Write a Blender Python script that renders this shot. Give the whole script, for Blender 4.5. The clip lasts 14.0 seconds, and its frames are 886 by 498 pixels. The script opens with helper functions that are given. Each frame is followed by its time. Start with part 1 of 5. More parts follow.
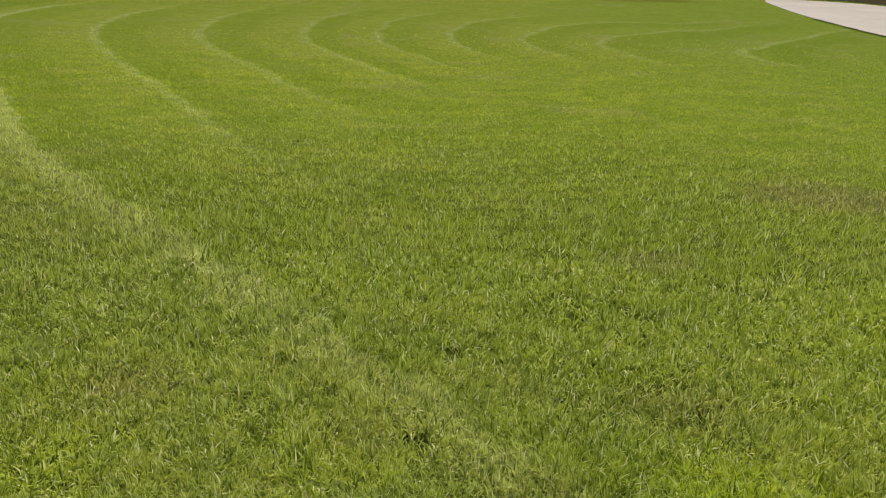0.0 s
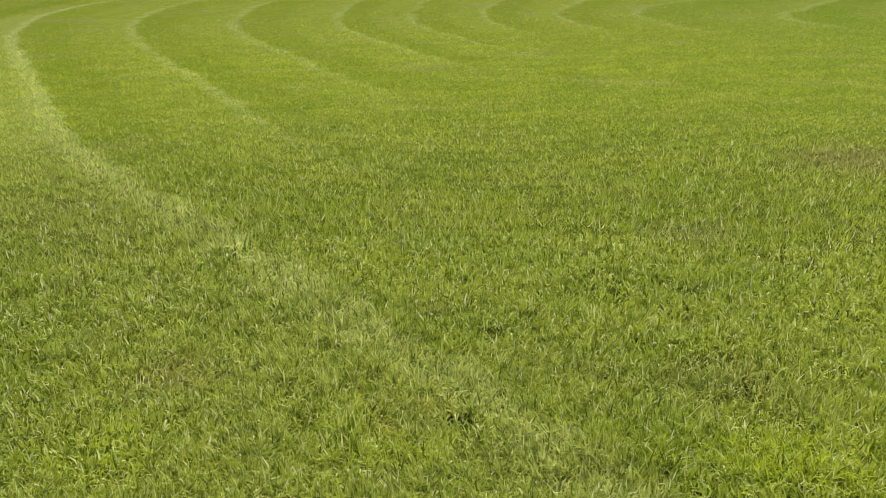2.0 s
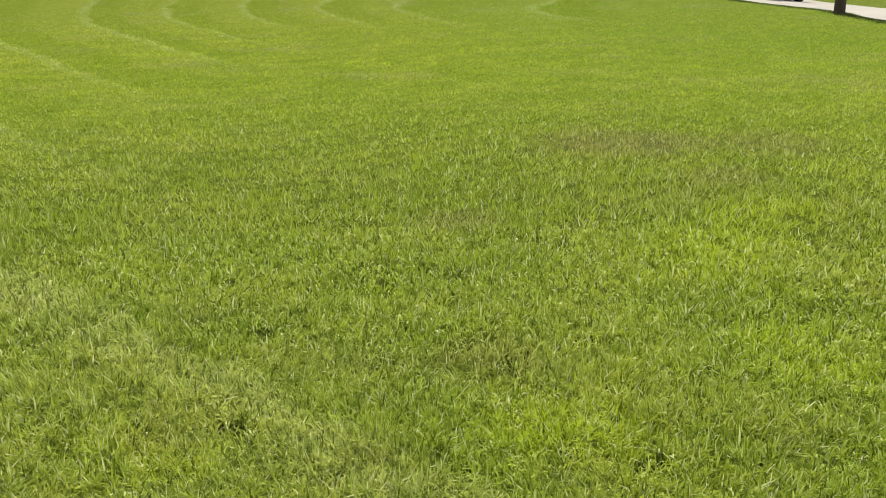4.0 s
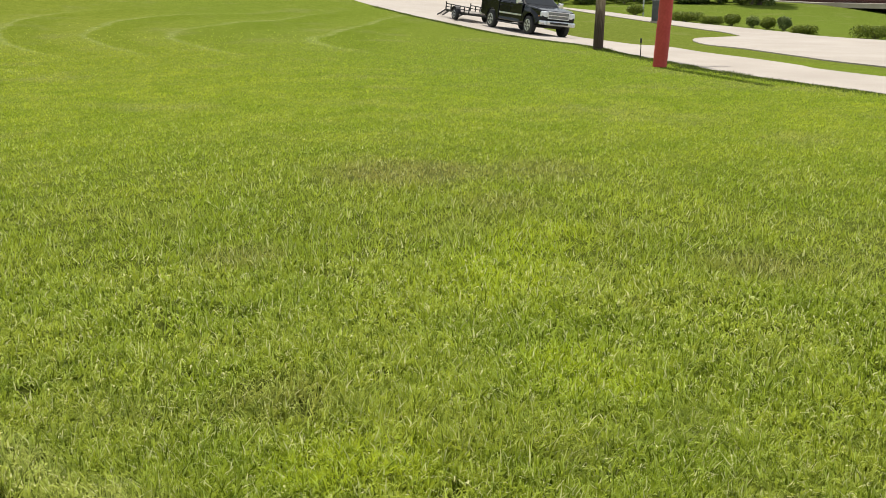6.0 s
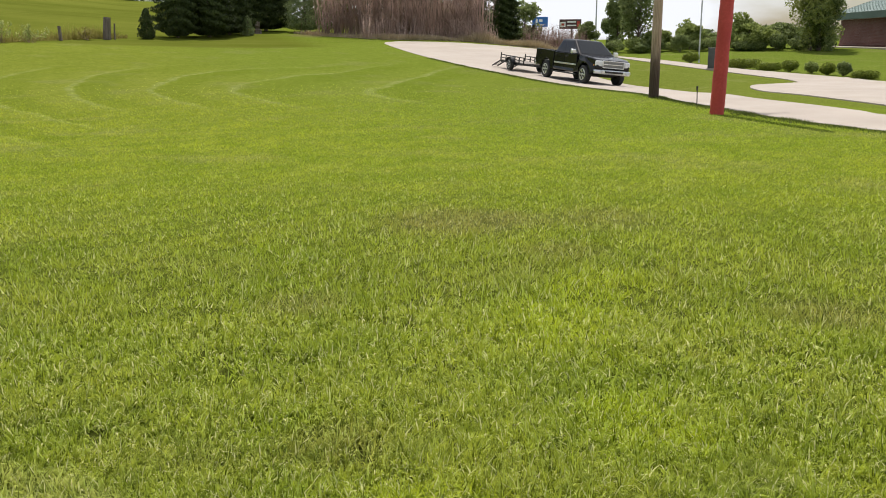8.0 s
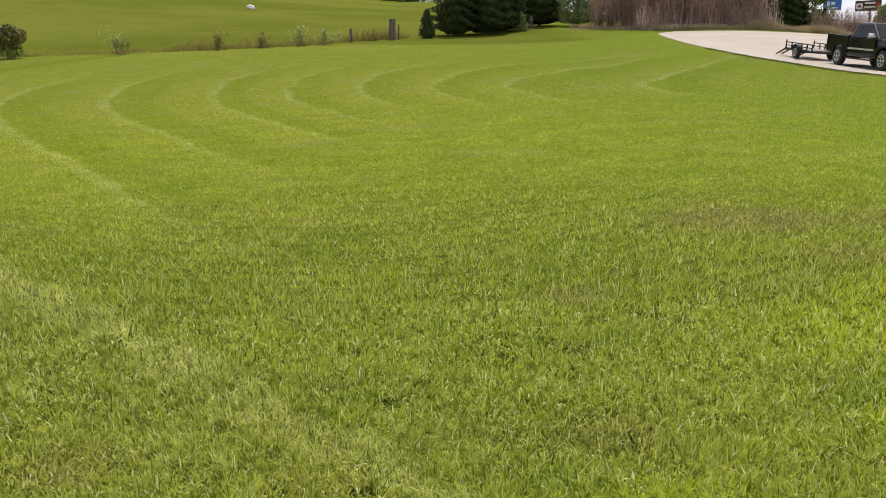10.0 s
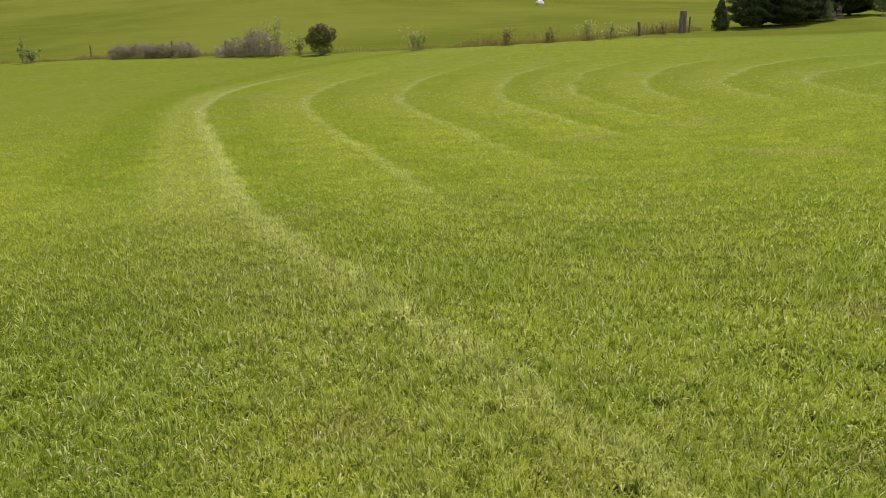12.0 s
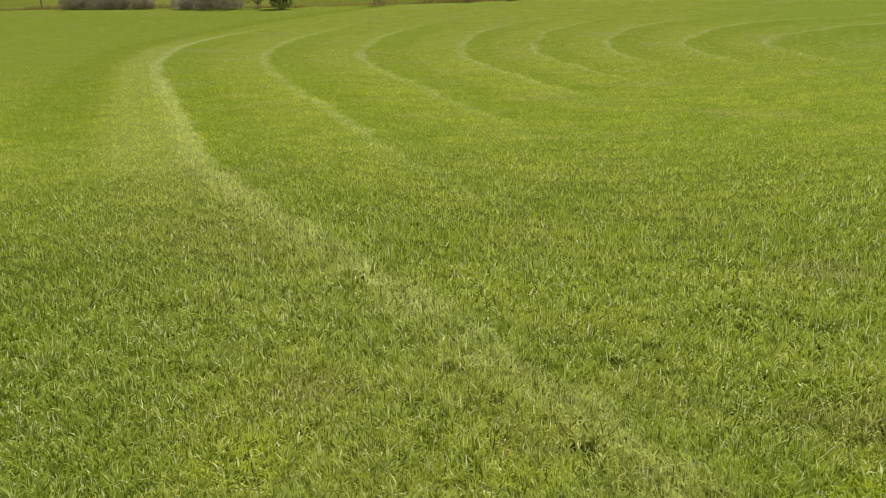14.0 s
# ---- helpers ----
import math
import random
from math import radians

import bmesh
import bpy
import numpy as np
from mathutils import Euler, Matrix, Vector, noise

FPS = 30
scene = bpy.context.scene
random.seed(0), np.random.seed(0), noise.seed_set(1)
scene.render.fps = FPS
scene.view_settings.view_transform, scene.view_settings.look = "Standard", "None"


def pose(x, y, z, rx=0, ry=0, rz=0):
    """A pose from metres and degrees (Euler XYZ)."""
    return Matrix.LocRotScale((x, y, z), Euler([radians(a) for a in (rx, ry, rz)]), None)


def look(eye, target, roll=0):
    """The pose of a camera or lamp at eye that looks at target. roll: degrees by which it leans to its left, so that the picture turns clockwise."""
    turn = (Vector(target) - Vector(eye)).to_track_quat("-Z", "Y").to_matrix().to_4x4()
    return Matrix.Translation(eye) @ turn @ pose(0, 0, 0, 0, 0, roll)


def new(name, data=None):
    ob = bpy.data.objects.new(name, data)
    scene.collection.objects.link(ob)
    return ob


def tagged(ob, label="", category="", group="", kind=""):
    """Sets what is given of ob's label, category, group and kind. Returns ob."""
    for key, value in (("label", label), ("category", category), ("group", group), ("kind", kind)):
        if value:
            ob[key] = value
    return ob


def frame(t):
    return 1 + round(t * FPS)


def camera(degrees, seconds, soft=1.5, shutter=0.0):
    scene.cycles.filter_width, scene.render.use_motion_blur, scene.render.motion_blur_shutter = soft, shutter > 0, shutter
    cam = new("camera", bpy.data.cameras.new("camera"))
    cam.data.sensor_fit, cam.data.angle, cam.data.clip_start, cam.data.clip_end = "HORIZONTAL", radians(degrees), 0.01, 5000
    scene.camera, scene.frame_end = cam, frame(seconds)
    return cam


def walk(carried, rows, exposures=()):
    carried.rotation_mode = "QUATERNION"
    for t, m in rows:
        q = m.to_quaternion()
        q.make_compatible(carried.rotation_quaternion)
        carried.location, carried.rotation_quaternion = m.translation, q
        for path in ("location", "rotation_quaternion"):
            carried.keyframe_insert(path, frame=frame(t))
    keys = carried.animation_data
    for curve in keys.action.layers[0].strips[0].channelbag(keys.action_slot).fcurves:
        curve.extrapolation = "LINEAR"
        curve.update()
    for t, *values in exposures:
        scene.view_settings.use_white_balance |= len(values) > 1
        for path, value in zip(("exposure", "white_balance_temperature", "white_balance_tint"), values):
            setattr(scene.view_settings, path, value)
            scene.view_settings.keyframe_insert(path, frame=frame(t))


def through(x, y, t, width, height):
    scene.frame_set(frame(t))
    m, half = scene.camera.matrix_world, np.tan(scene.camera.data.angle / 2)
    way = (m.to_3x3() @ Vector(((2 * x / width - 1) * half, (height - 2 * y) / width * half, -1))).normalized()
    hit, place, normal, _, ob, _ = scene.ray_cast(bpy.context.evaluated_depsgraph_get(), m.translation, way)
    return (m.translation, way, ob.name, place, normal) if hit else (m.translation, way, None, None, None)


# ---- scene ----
cam = camera(53.24, 14.0, soft=0.9)
# seconds, eye, yaw to the left, pitch, lean to the right
ROWS = [
    (0.0, -0.027, 0.042, 1.592, 0.26, -15.96, -1.71),
    (0.5, -0.026, 0.043, 1.596, 3.44, -16.61, 0.37),
    (1.0, -0.027, 0.041, 1.598, 3.97, -17.25, 0.89),
    (1.5, -0.023, 0.037, 1.600, 3.91, -16.98, 0.82),
    (2.0, -0.008, 0.041, 1.597, 3.11, -17.26, 1.32),
    (2.5, 0.008, 0.039, 1.597, 0.51, -17.85, 1.24),
    (3.0, 0.025, 0.036, 1.595, -2.33, -17.70, 1.46),
    (3.5, 0.048, 0.039, 1.594, -6.71, -17.71, 1.31),
    (4.0, 0.058, 0.040, 1.601, -11.76, -17.90, 0.83),
    (4.2, 0.060, 0.040, 1.603, -13.43, -17.96, 0.73),
    (6.3, 0.093, 0.092, 1.595, -26.30, -15.57, -0.69),
    (6.5, 0.092, 0.090, 1.596, -25.66, -14.96, -0.56),
    (7.0, 0.090, 0.088, 1.595, -24.09, -13.74, -0.19),
    (7.2, 0.090, 0.088, 1.594, -23.55, -13.43, -0.05),
    (9.3, -0.013, -0.028, 1.637, -13.19, -13.00, 1.39),
    (9.5, -0.017, -0.033, 1.637, -10.13, -13.06, 1.74),
    (10.0, -0.033, -0.065, 1.640, -4.74, -12.94, 2.13),
    (10.5, -0.040, -0.082, 1.639, 0.72, -12.72, 2.31),
    (11.0, -0.046, -0.091, 1.639, 5.60, -12.61, 2.32),
    (11.5, -0.049, -0.087, 1.634, 9.87, -12.54, 2.46),
    (12.0, -0.047, -0.066, 1.625, 13.32, -12.52, 2.74),
    (12.5, -0.049, -0.056, 1.622, 13.65, -12.63, 2.56),
    (13.0, -0.048, -0.067, 1.621, 13.43, -13.31, 2.63),
    (13.5, -0.049, -0.050, 1.618, 12.07, -14.74, 2.41),
    (14.0, -0.050, -0.045, 1.621, 10.79, -15.27, 1.76),
]
# seconds, stops, kelvin, tint
EXPOSURES = [
    (0.0, 0.0, 6500, 9), (0.6, 0.03, 6500, 9), (1.2, 0.25, 6500, 9), (1.6, 0.3, 6500, 9), (3.0, 0.32, 6500, 9), (4.0, 0.42, 6450, 3),
    (6.5, 0.42, 6500, 9), (7.2, 0.38, 6500, 10), (9.5, 0.23, 6550, 14), (11.0, 0.27, 6550, 14), (13.0, 0.28, 6550, 16), (14.0, 0.27, 6550, 11),
]
walk(cam, [(t, pose(x, y, z, 90 + pitch, 0, yaw) @ pose(0, 0, 0, 0, 0, -lean)) for t, x, y, z, yaw, pitch, lean in ROWS], EXPOSURES)

# ---- light ----
SUN_AZ, SUN_EL = radians(15.5), radians(59)
world = bpy.data.worlds.new("sky")
scene.world = world
world.use_nodes = True
wt = world.node_tree
wt.nodes.clear()
w_out, w_bg = wt.nodes.new("ShaderNodeOutputWorld"), wt.nodes.new("ShaderNodeBackground")
w_sky = wt.nodes.new("ShaderNodeTexSky")
w_sky.sky_type, w_sky.sun_disc = "NISHITA", False
w_sky.sun_elevation, w_sky.sun_rotation = SUN_EL, SUN_AZ
w_sky.dust_density = 2.0
w_co, w_map, w_noise = wt.nodes.new("ShaderNodeTexCoord"), wt.nodes.new("ShaderNodeMapping"), wt.nodes.new("ShaderNodeTexNoise")
w_map.inputs["Scale"].default_value = (2.2, 2.2, 7.0)
w_noise.inputs["Scale"].default_value, w_noise.inputs["Detail"].default_value = 1.6, 7.0
w_ramp, w_mix = wt.nodes.new("ShaderNodeValToRGB"), wt.nodes.new("ShaderNodeMix")
w_ramp.color_ramp.elements[0].position, w_ramp.color_ramp.elements[1].position = 0.40, 0.58
w_mix.data_type = "RGBA"
w_mix.inputs["B"].default_value = (8.5, 8.8, 9.2, 1)
wt.links.new(w_co.outputs["Generated"], w_map.inputs["Vector"])
wt.links.new(w_map.outputs[0], w_noise.inputs["Vector"])
wt.links.new(w_noise.outputs["Fac"], w_ramp.inputs["Fac"])
wt.links.new(w_ramp.outputs["Color"], w_mix.inputs["Factor"])
wt.links.new(w_sky.outputs[0], w_mix.inputs["A"])
wt.links.new(w_mix.outputs["Result"], w_bg.inputs["Color"])
w_bg.inputs["Strength"].default_value = 0.09
wt.links.new(w_bg.outputs[0], w_out.inputs["Surface"])
sun = new("sun", bpy.data.lights.new("sun", "SUN"))
sun.data.energy, sun.data.angle, sun.data.color = 4.2, radians(0.55), (1.0, 0.955, 0.88)
sun.matrix_world = look((80 * math.sin(SUN_AZ) * math.cos(SUN_EL), 80 * math.cos(SUN_AZ) * math.cos(SUN_EL), 80 * math.sin(SUN_EL)), (0, 0, 0))

# ---- materials ----
class Nodes:
    """A small writer of node trees: sums, mixes and noises by call."""

    def __init__(self, name, rough=0.6, metal=0.0, spec=0.5):
        self.mat = bpy.data.materials.new(name)
        self.mat.use_nodes = True
        self.tree = self.mat.node_tree
        self.bsdf = self.tree.nodes["Principled BSDF"]
        self.out = self.tree.nodes["Material Output"]
        self.bsdf.inputs["Roughness"].default_value = rough
        self.bsdf.inputs["Metallic"].default_value = metal
        self.bsdf.inputs["Specular IOR Level"].default_value = spec
        self.pos = None

    def put(self, value, socket):
        if isinstance(value, bpy.types.NodeSocket):
            self.tree.links.new(value, socket)
        elif isinstance(value, tuple) and len(value) == 3 and socket.type == "RGBA":
            socket.default_value = (*value, 1)
        else:
            socket.default_value = value

    def math(self, op, a, b=0.0, c=0.0, clamp=False):
        n = self.tree.nodes.new("ShaderNodeMath")
        n.operation, n.use_clamp = op, clamp
        for v, s in zip((a, b, c), n.inputs):
            self.put(v, s)
        return n.outputs[0]

    def place(self):
        """x, y, z in the world."""
        if not self.pos:
            g = self.tree.nodes.new("ShaderNodeNewGeometry")
            s = self.tree.nodes.new("ShaderNodeSeparateXYZ")
            self.tree.links.new(g.outputs["Position"], s.inputs[0])
            self.pos = (g.outputs["Position"], s.outputs[0], s.outputs[1], s.outputs[2], g.outputs["Random Per Island"])
        return self.pos

    def local(self):
        n = self.tree.nodes.new("ShaderNodeTexCoord")
        return n.outputs["Object"]

    def noise(self, scale, detail=3.0, rough=0.55, vec=None, stretch=None):
        n = self.tree.nodes.new("ShaderNodeTexNoise")
        n.inputs["Scale"].default_value, n.inputs["Detail"].default_value, n.inputs["Roughness"].default_value = scale, detail, rough
        vec = vec or self.place()[0]
        if stretch:
            m = self.tree.nodes.new("ShaderNodeMapping")
            m.inputs["Scale"].default_value = stretch
            self.tree.links.new(vec, m.inputs[0])
            vec = m.outputs[0]
        self.tree.links.new(vec, n.inputs["Vector"])
        return n.outputs["Fac"]

    def band(self, value, low, high, smooth=True):
        """0 at low, 1 at high."""
        n = self.tree.nodes.new("ShaderNodeMapRange")
        n.interpolation_type = "SMOOTHSTEP" if smooth else "LINEAR"
        n.inputs["From Min"].default_value, n.inputs["From Max"].default_value = low, high
        self.put(value, n.inputs["Value"])
        return n.outputs[0]

    def mix(self, fac, a, b, blend="MIX"):
        n = self.tree.nodes.new("ShaderNodeMix")
        n.data_type, n.blend_type = "RGBA", blend
        self.put(fac, n.inputs["Factor"])
        self.put(a, n.inputs["A"])
        self.put(b, n.inputs["B"])
        return n.outputs["Result"]

    def bump(self, height, strength=0.3, distance=0.02):
        n = self.tree.nodes.new("ShaderNodeBump")
        n.inputs["Strength"].default_value, n.inputs["Distance"].default_value = strength, distance
        self.put(height, n.inputs["Height"])
        self.tree.links.new(n.outputs[0], self.bsdf.inputs["Normal"])

    def colour(self, value):
        self.put(value, self.bsdf.inputs["Base Color"])
        return self.mat

    def leafy(self, colour, through):
        """Thin leaves: part of the light passes."""
        t = self.tree.nodes.new("ShaderNodeBsdfTranslucent")
        self.put(colour, t.inputs["Color"])
        m = self.tree.nodes.new("ShaderNodeMixShader")
        m.inputs[0].default_value = through
        self.put(colour, self.bsdf.inputs["Base Color"])
        self.tree.links.new(self.bsdf.outputs[0], m.inputs[1])
        self.tree.links.new(t.outputs[0], m.inputs[2])
        self.tree.links.new(m.outputs[0], self.out.inputs["Surface"])
        return self.mat


def two_tone(name, a, b, scale, rough=0.6, metal=0.0, bump=0.0, fine=30.0, spec=0.5, stretch=None):
    """A surface of two near colours: broad stains and fine grain."""
    n = Nodes(name, rough, metal, spec)
    broad, grain = n.noise(scale, 4, 0.6, n.local(), stretch), n.noise(scale * fine, 3, 0.6, n.local(), stretch)
    f = n.math("ADD", n.math("MULTIPLY", broad, 0.65), n.math("MULTIPLY", grain, 0.35))
    if bump:
        n.bump(grain, bump, 0.01)
    return n.colour(n.mix(n.band(f, 0.33, 0.67), a, b))


def mow_lines(n):
    """The mower's rounds: metres inside the outermost seam, and which round it is (whole at each seam)."""
    x, y = n.place()[1], n.place()[2]
    v = n.math("SUBTRACT", 39.0, y)
    arm = n.math("MULTIPLY", n.math("SUBTRACT", n.math("SQRT", n.math("MULTIPLY_ADD", v, v, 64.0)), 8.0), 0.62)
    g = n.math("MULTIPLY", arm, n.math("GREATER_THAN", v, 0.0))
    g = n.math("MULTIPLY_ADD", n.math("MAXIMUM", n.math("SUBTRACT", 9.0, y), 0.0), 0.14, g)
    # inner rounds turn back earlier
    reach = n.math("MINIMUM", n.math("MAXIMUM", n.math("ADD", x, 13.0), 0.0), 24.0)
    lead = n.math("MULTIPLY", n.math("MULTIPLY", reach, reach), 0.022)
    w = n.math("MAXIMUM", n.math("SUBTRACT", n.math("ADD", y, lead), 38.5), 0.0)
    g = n.math("ADD", g, n.math("MULTIPLY", n.math("MULTIPLY", w, w), 0.03))
    wob = n.math("MULTIPLY", n.math("SUBTRACT", n.noise(0.35, 2), 0.5), 0.5)
    wob = n.math("MULTIPLY_ADD", n.math("SUBTRACT", n.noise(2.6, 3, 0.7), 0.5), 0.55, wob)
    u = n.math("ADD", n.math("SUBTRACT", n.math("ADD", x, n.math("MULTIPLY_ADD", n.band(y, 8.0, 20.0), -0.26, 18.58)), g), wob)
    f = n.math("DIVIDE", u, n.math("MULTIPLY_ADD", n.math("MINIMUM", y, 37.0), 0.056, 1.1))
    # the first round is the widest, the middle ones even, the last wide again
    def rounds(low, high, width):
        return n.math("DIVIDE", n.math("MINIMUM", n.math("MAXIMUM", n.math("SUBTRACT", f, low), 0.0), high - low), width)

    first = n.math("DIVIDE", n.math("MINIMUM", f, 1.42), 1.42)
    outer, middle, inner = rounds(1.42, 3.97, 1.275), rounds(3.97, 7.58, 0.9025), rounds(7.58, 60.0, 1.5)
    return u, n.math("ADD", n.math("ADD", first, outer), n.math("ADD", middle, inner))


def grass_colour(n, blades):
    """Lawn: mown swaths, pale seams of clippings, thin brown spots, clumps of other grasses."""
    p, x, y, z, rnd = n.place()
    u, turn = mow_lines(n)
    cyc = n.math("FRACT", n.math("ADD", turn, 0.5))
    mown = n.math("MULTIPLY", n.band(u, -0.1, 0.05), n.band(y, 46.0, 39.0))
    start = n.math("SUBTRACT", y, n.math("MULTIPLY_ADD", n.math("MINIMUM", turn, 5.0), 4.2, 3.6))
    away = n.math("MULTIPLY", n.math("MULTIPLY", mown, n.band(start, -2.5, 4.0)), n.math("MULTIPLY_ADD", n.band(n.noise(2.2, 4, 0.7), 0.36, 0.60), 0.55, 0.45))
    away = n.math("MULTIPLY", away, n.math("MULTIPLY", n.band(turn, 9.0, 8.5), n.math("MULTIPLY_ADD", n.band(n.noise(0.22, 2), 0.30, 0.60), 0.4, 0.6)))
    clump, fine = n.noise(1.1, 4, 0.6), n.noise(9.0, 3, 0.65)
    lush, dull, yellow = (0.130, 0.172, 0.018), (0.178, 0.208, 0.032), (0.196, 0.230, 0.026)
    col = n.mix(n.band(clump, 0.35, 0.65), lush, dull)
    col = n.mix(n.math("MULTIPLY", n.band(n.noise(0.75, 3), 0.52, 0.70), 0.7), col, yellow)
    col = n.mix(n.math("MULTIPLY", n.band(n.noise(0.13, 3), 0.35, 0.65), 0.30), col, (0.124, 0.166, 0.016))
    col = n.mix(n.math("MULTIPLY", n.math("MULTIPLY", n.band(x, -3.0, 3.5), n.band(y, 26.0, 9.0)), 0.10), col, (0.132, 0.190, 0.014))
    col = n.mix(n.math("MULTIPLY", n.band(y, 12.0, 34.0), 0.45), col, (0.176, 0.194, 0.032))
    # drier turf across the lane
    col = n.mix(n.math("MULTIPLY", n.math("MULTIPLY", n.band(n.math("MULTIPLY_ADD", y, -0.05, x), 18.0, 18.7), n.band(x, 34.0, 31.0)), 0.65), col, (0.138, 0.134, 0.036))
    col = n.mix(n.math("MULTIPLY", n.band(x, 31.0, 34.0), 0.7), col, (0.108, 0.140, 0.028))
    # greener towards the lane
    col = n.mix(n.math("MULTIPLY", n.math("MULTIPLY", n.band(x, 2.0, 10.0), n.band(y, 8.0, 16.0)), 0.45), col, (0.118, 0.172, 0.024))
    # broad dull and grey-green drifts
    col = n.mix(n.math("MULTIPLY", n.band(n.noise(0.42, 4, 0.6), 0.52, 0.68), 0.42), col, (0.190, 0.192, 0.070))
    col = n.mix(n.math("MULTIPLY", n.math("MULTIPLY", n.band(u, 0.0, -4.0), n.band(y, 9.0, 20.0)), 0.38), col, (0.110, 0.142, 0.016))
    # lush yellow-green cushions
    for cx, cy, r in ((2.60, 4.35, 0.75), (3.35, 5.1, 0.6), (-0.32, 2.95, 0.42), (-1.35, 2.75, 0.35), (1.1, 2.7, 0.45), (2.3, 3.0, 0.4)):
        dx, dy = n.math("SUBTRACT", x, cx), n.math("SUBTRACT", y, cy)
        q = n.math("SQRT", n.math("ADD", n.math("MULTIPLY", dx, dx), n.math("MULTIPLY", dy, dy)))
        q = n.math("ADD", q, n.math("MULTIPLY", n.math("SUBTRACT", clump, 0.5), r * 1.6))
        col = n.mix(n.math("MULTIPLY", n.band(q, r, r * 0.3), 0.62), col, (0.212, 0.262, 0.016))
    # darker, denser turf
    col = n.mix(n.math("MULTIPLY", n.math("MULTIPLY", n.band(x, -0.9, -2.4), n.band(y, 7.5, 4.0)), 0.56), col, (0.088, 0.128, 0.010))
    # painted sheen of swaths mown away from and towards the eye, pale seams between
    swath_sheen = n.math("MULTIPLY", n.math("MULTIPLY", n.band(cyc, 0.50, 0.56), n.band(cyc, 1.0, 0.86)), away)
    col = n.mix(n.math("MULTIPLY", swath_sheen, 0.46), col, (0.100, 0.142, 0.010))
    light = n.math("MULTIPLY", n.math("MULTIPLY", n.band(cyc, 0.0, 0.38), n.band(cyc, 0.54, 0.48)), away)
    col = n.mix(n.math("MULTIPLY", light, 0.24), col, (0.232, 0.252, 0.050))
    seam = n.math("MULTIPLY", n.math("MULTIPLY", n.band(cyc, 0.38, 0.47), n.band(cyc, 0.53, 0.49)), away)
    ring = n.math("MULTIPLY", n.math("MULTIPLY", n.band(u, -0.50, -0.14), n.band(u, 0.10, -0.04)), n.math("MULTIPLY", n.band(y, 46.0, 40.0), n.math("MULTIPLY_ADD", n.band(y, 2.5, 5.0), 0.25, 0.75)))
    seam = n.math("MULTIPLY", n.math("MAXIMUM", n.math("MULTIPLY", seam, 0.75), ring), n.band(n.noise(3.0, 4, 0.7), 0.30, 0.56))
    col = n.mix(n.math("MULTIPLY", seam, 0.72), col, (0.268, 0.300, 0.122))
    # dull, bruised turf outside the last round, a squared-off pass, and deep grass beyond
    dull_side = n.math("MULTIPLY", n.math("MULTIPLY", n.band(u, -3.2, -0.3), n.band(u, 0.02, -0.06)), n.band(y, 16.0, 7.0))
    col = n.mix(n.math("MULTIPLY", dull_side, 0.22), col, (0.200, 0.210, 0.070))
    loop = n.math("MULTIPLY", n.math("MULTIPLY", n.band(u, -1.55, -1.2), n.band(u, 0.0, -0.1)), n.math("MULTIPLY", n.band(y, 8.2, 8.9), n.band(y, 42.0, 34.0)))
    col = n.mix(n.math("MULTIPLY", loop, 0.36), col, (0.226, 0.250, 0.070))
    deep = n.math("MULTIPLY", n.band(n.math("ABSOLUTE", n.math("ADD", u, 2.5)), 1.1, 0.5), n.band(y, 8.5, 13.0))
    col = n.mix(n.math("MULTIPLY", deep, 0.40), col, (0.092, 0.135, 0.008))
    # thin spots
    for cx, cy, r, f in ((3.25, 7.5, 1.05, 0.60), (4.6, 7.2, 0.8, 0.45), (1.25, 5.35, 0.40, 0.5), (0.95, 3.3, 0.35, 0.4), (-1.35, 3.35, 0.35, 0.45), (-0.3, 3.0, 0.3, 0.3), (3.5, 6.1, 0.5, 0.45), (4.1, 3.95, 0.5, 0.45), (17.5, 70.1, 2.6, 0.95)):
        dx, dy = n.math("SUBTRACT", x, cx), n.math("SUBTRACT", y, cy)
        q = n.math("SQRT", n.math("ADD", n.math("MULTIPLY", dx, dx), n.math("MULTIPLY", dy, dy)))
        q = n.math("ADD", q, n.math("MULTIPLY", n.math("SUBTRACT", clump, 0.5), r * 1.4))
        col = n.mix(n.math("MULTIPLY", n.band(q, r, r * 0.25), f), col, (0.155, 0.138, 0.062))
    bare = n.band(n.noise(1.9, 4, 0.7), 0.62, 0.75)
    col = n.mix(n.math("MULTIPLY", bare, 0.45), col, (0.220, 0.180, 0.072))
    if blades:
        dist = n.math("SQRT", n.math("ADD", n.math("MULTIPLY", x, x), n.math("MULTIPLY", y, y)))
        close = n.band(dist, 16.0, 4.0)
        # single blades: young and bright, old and dark, dry straw
        col = n.mix(1.0, col, (2.58, 2.40, 1.80), "MULTIPLY")
        tuft = n.noise(13.0, 2, 0.6)
        col = n.mix(n.math("MULTIPLY", n.band(tuft, 0.52, 0.36), n.math("MULTIPLY_ADD", close, 0.42, 0.12)), col, (0.150, 0.215, 0.014))
        col = n.mix(n.math("MULTIPLY", n.band(tuft, 0.54, 0.70), n.math("MULTIPLY_ADD", close, 0.34, 0.06)), col, (0.420, 0.505, 0.085))
        col = n.mix(n.math("MULTIPLY", n.band(rnd, 0.42, 0.02), n.math("MULTIPLY_ADD", close, 0.58, 0.22)), col, (0.050, 0.074, 0.005))
        col = n.mix(n.math("MULTIPLY", n.band(rnd, 0.66, 0.86), n.math("MULTIPLY_ADD", close, 0.52, 0.05)), col, (0.580, 0.670, 0.170))
        col = n.mix(n.math("MULTIPLY", n.band(n.noise(2.3, 3), 0.55, 0.72), 0.40), col, (0.300, 0.350, 0.070))
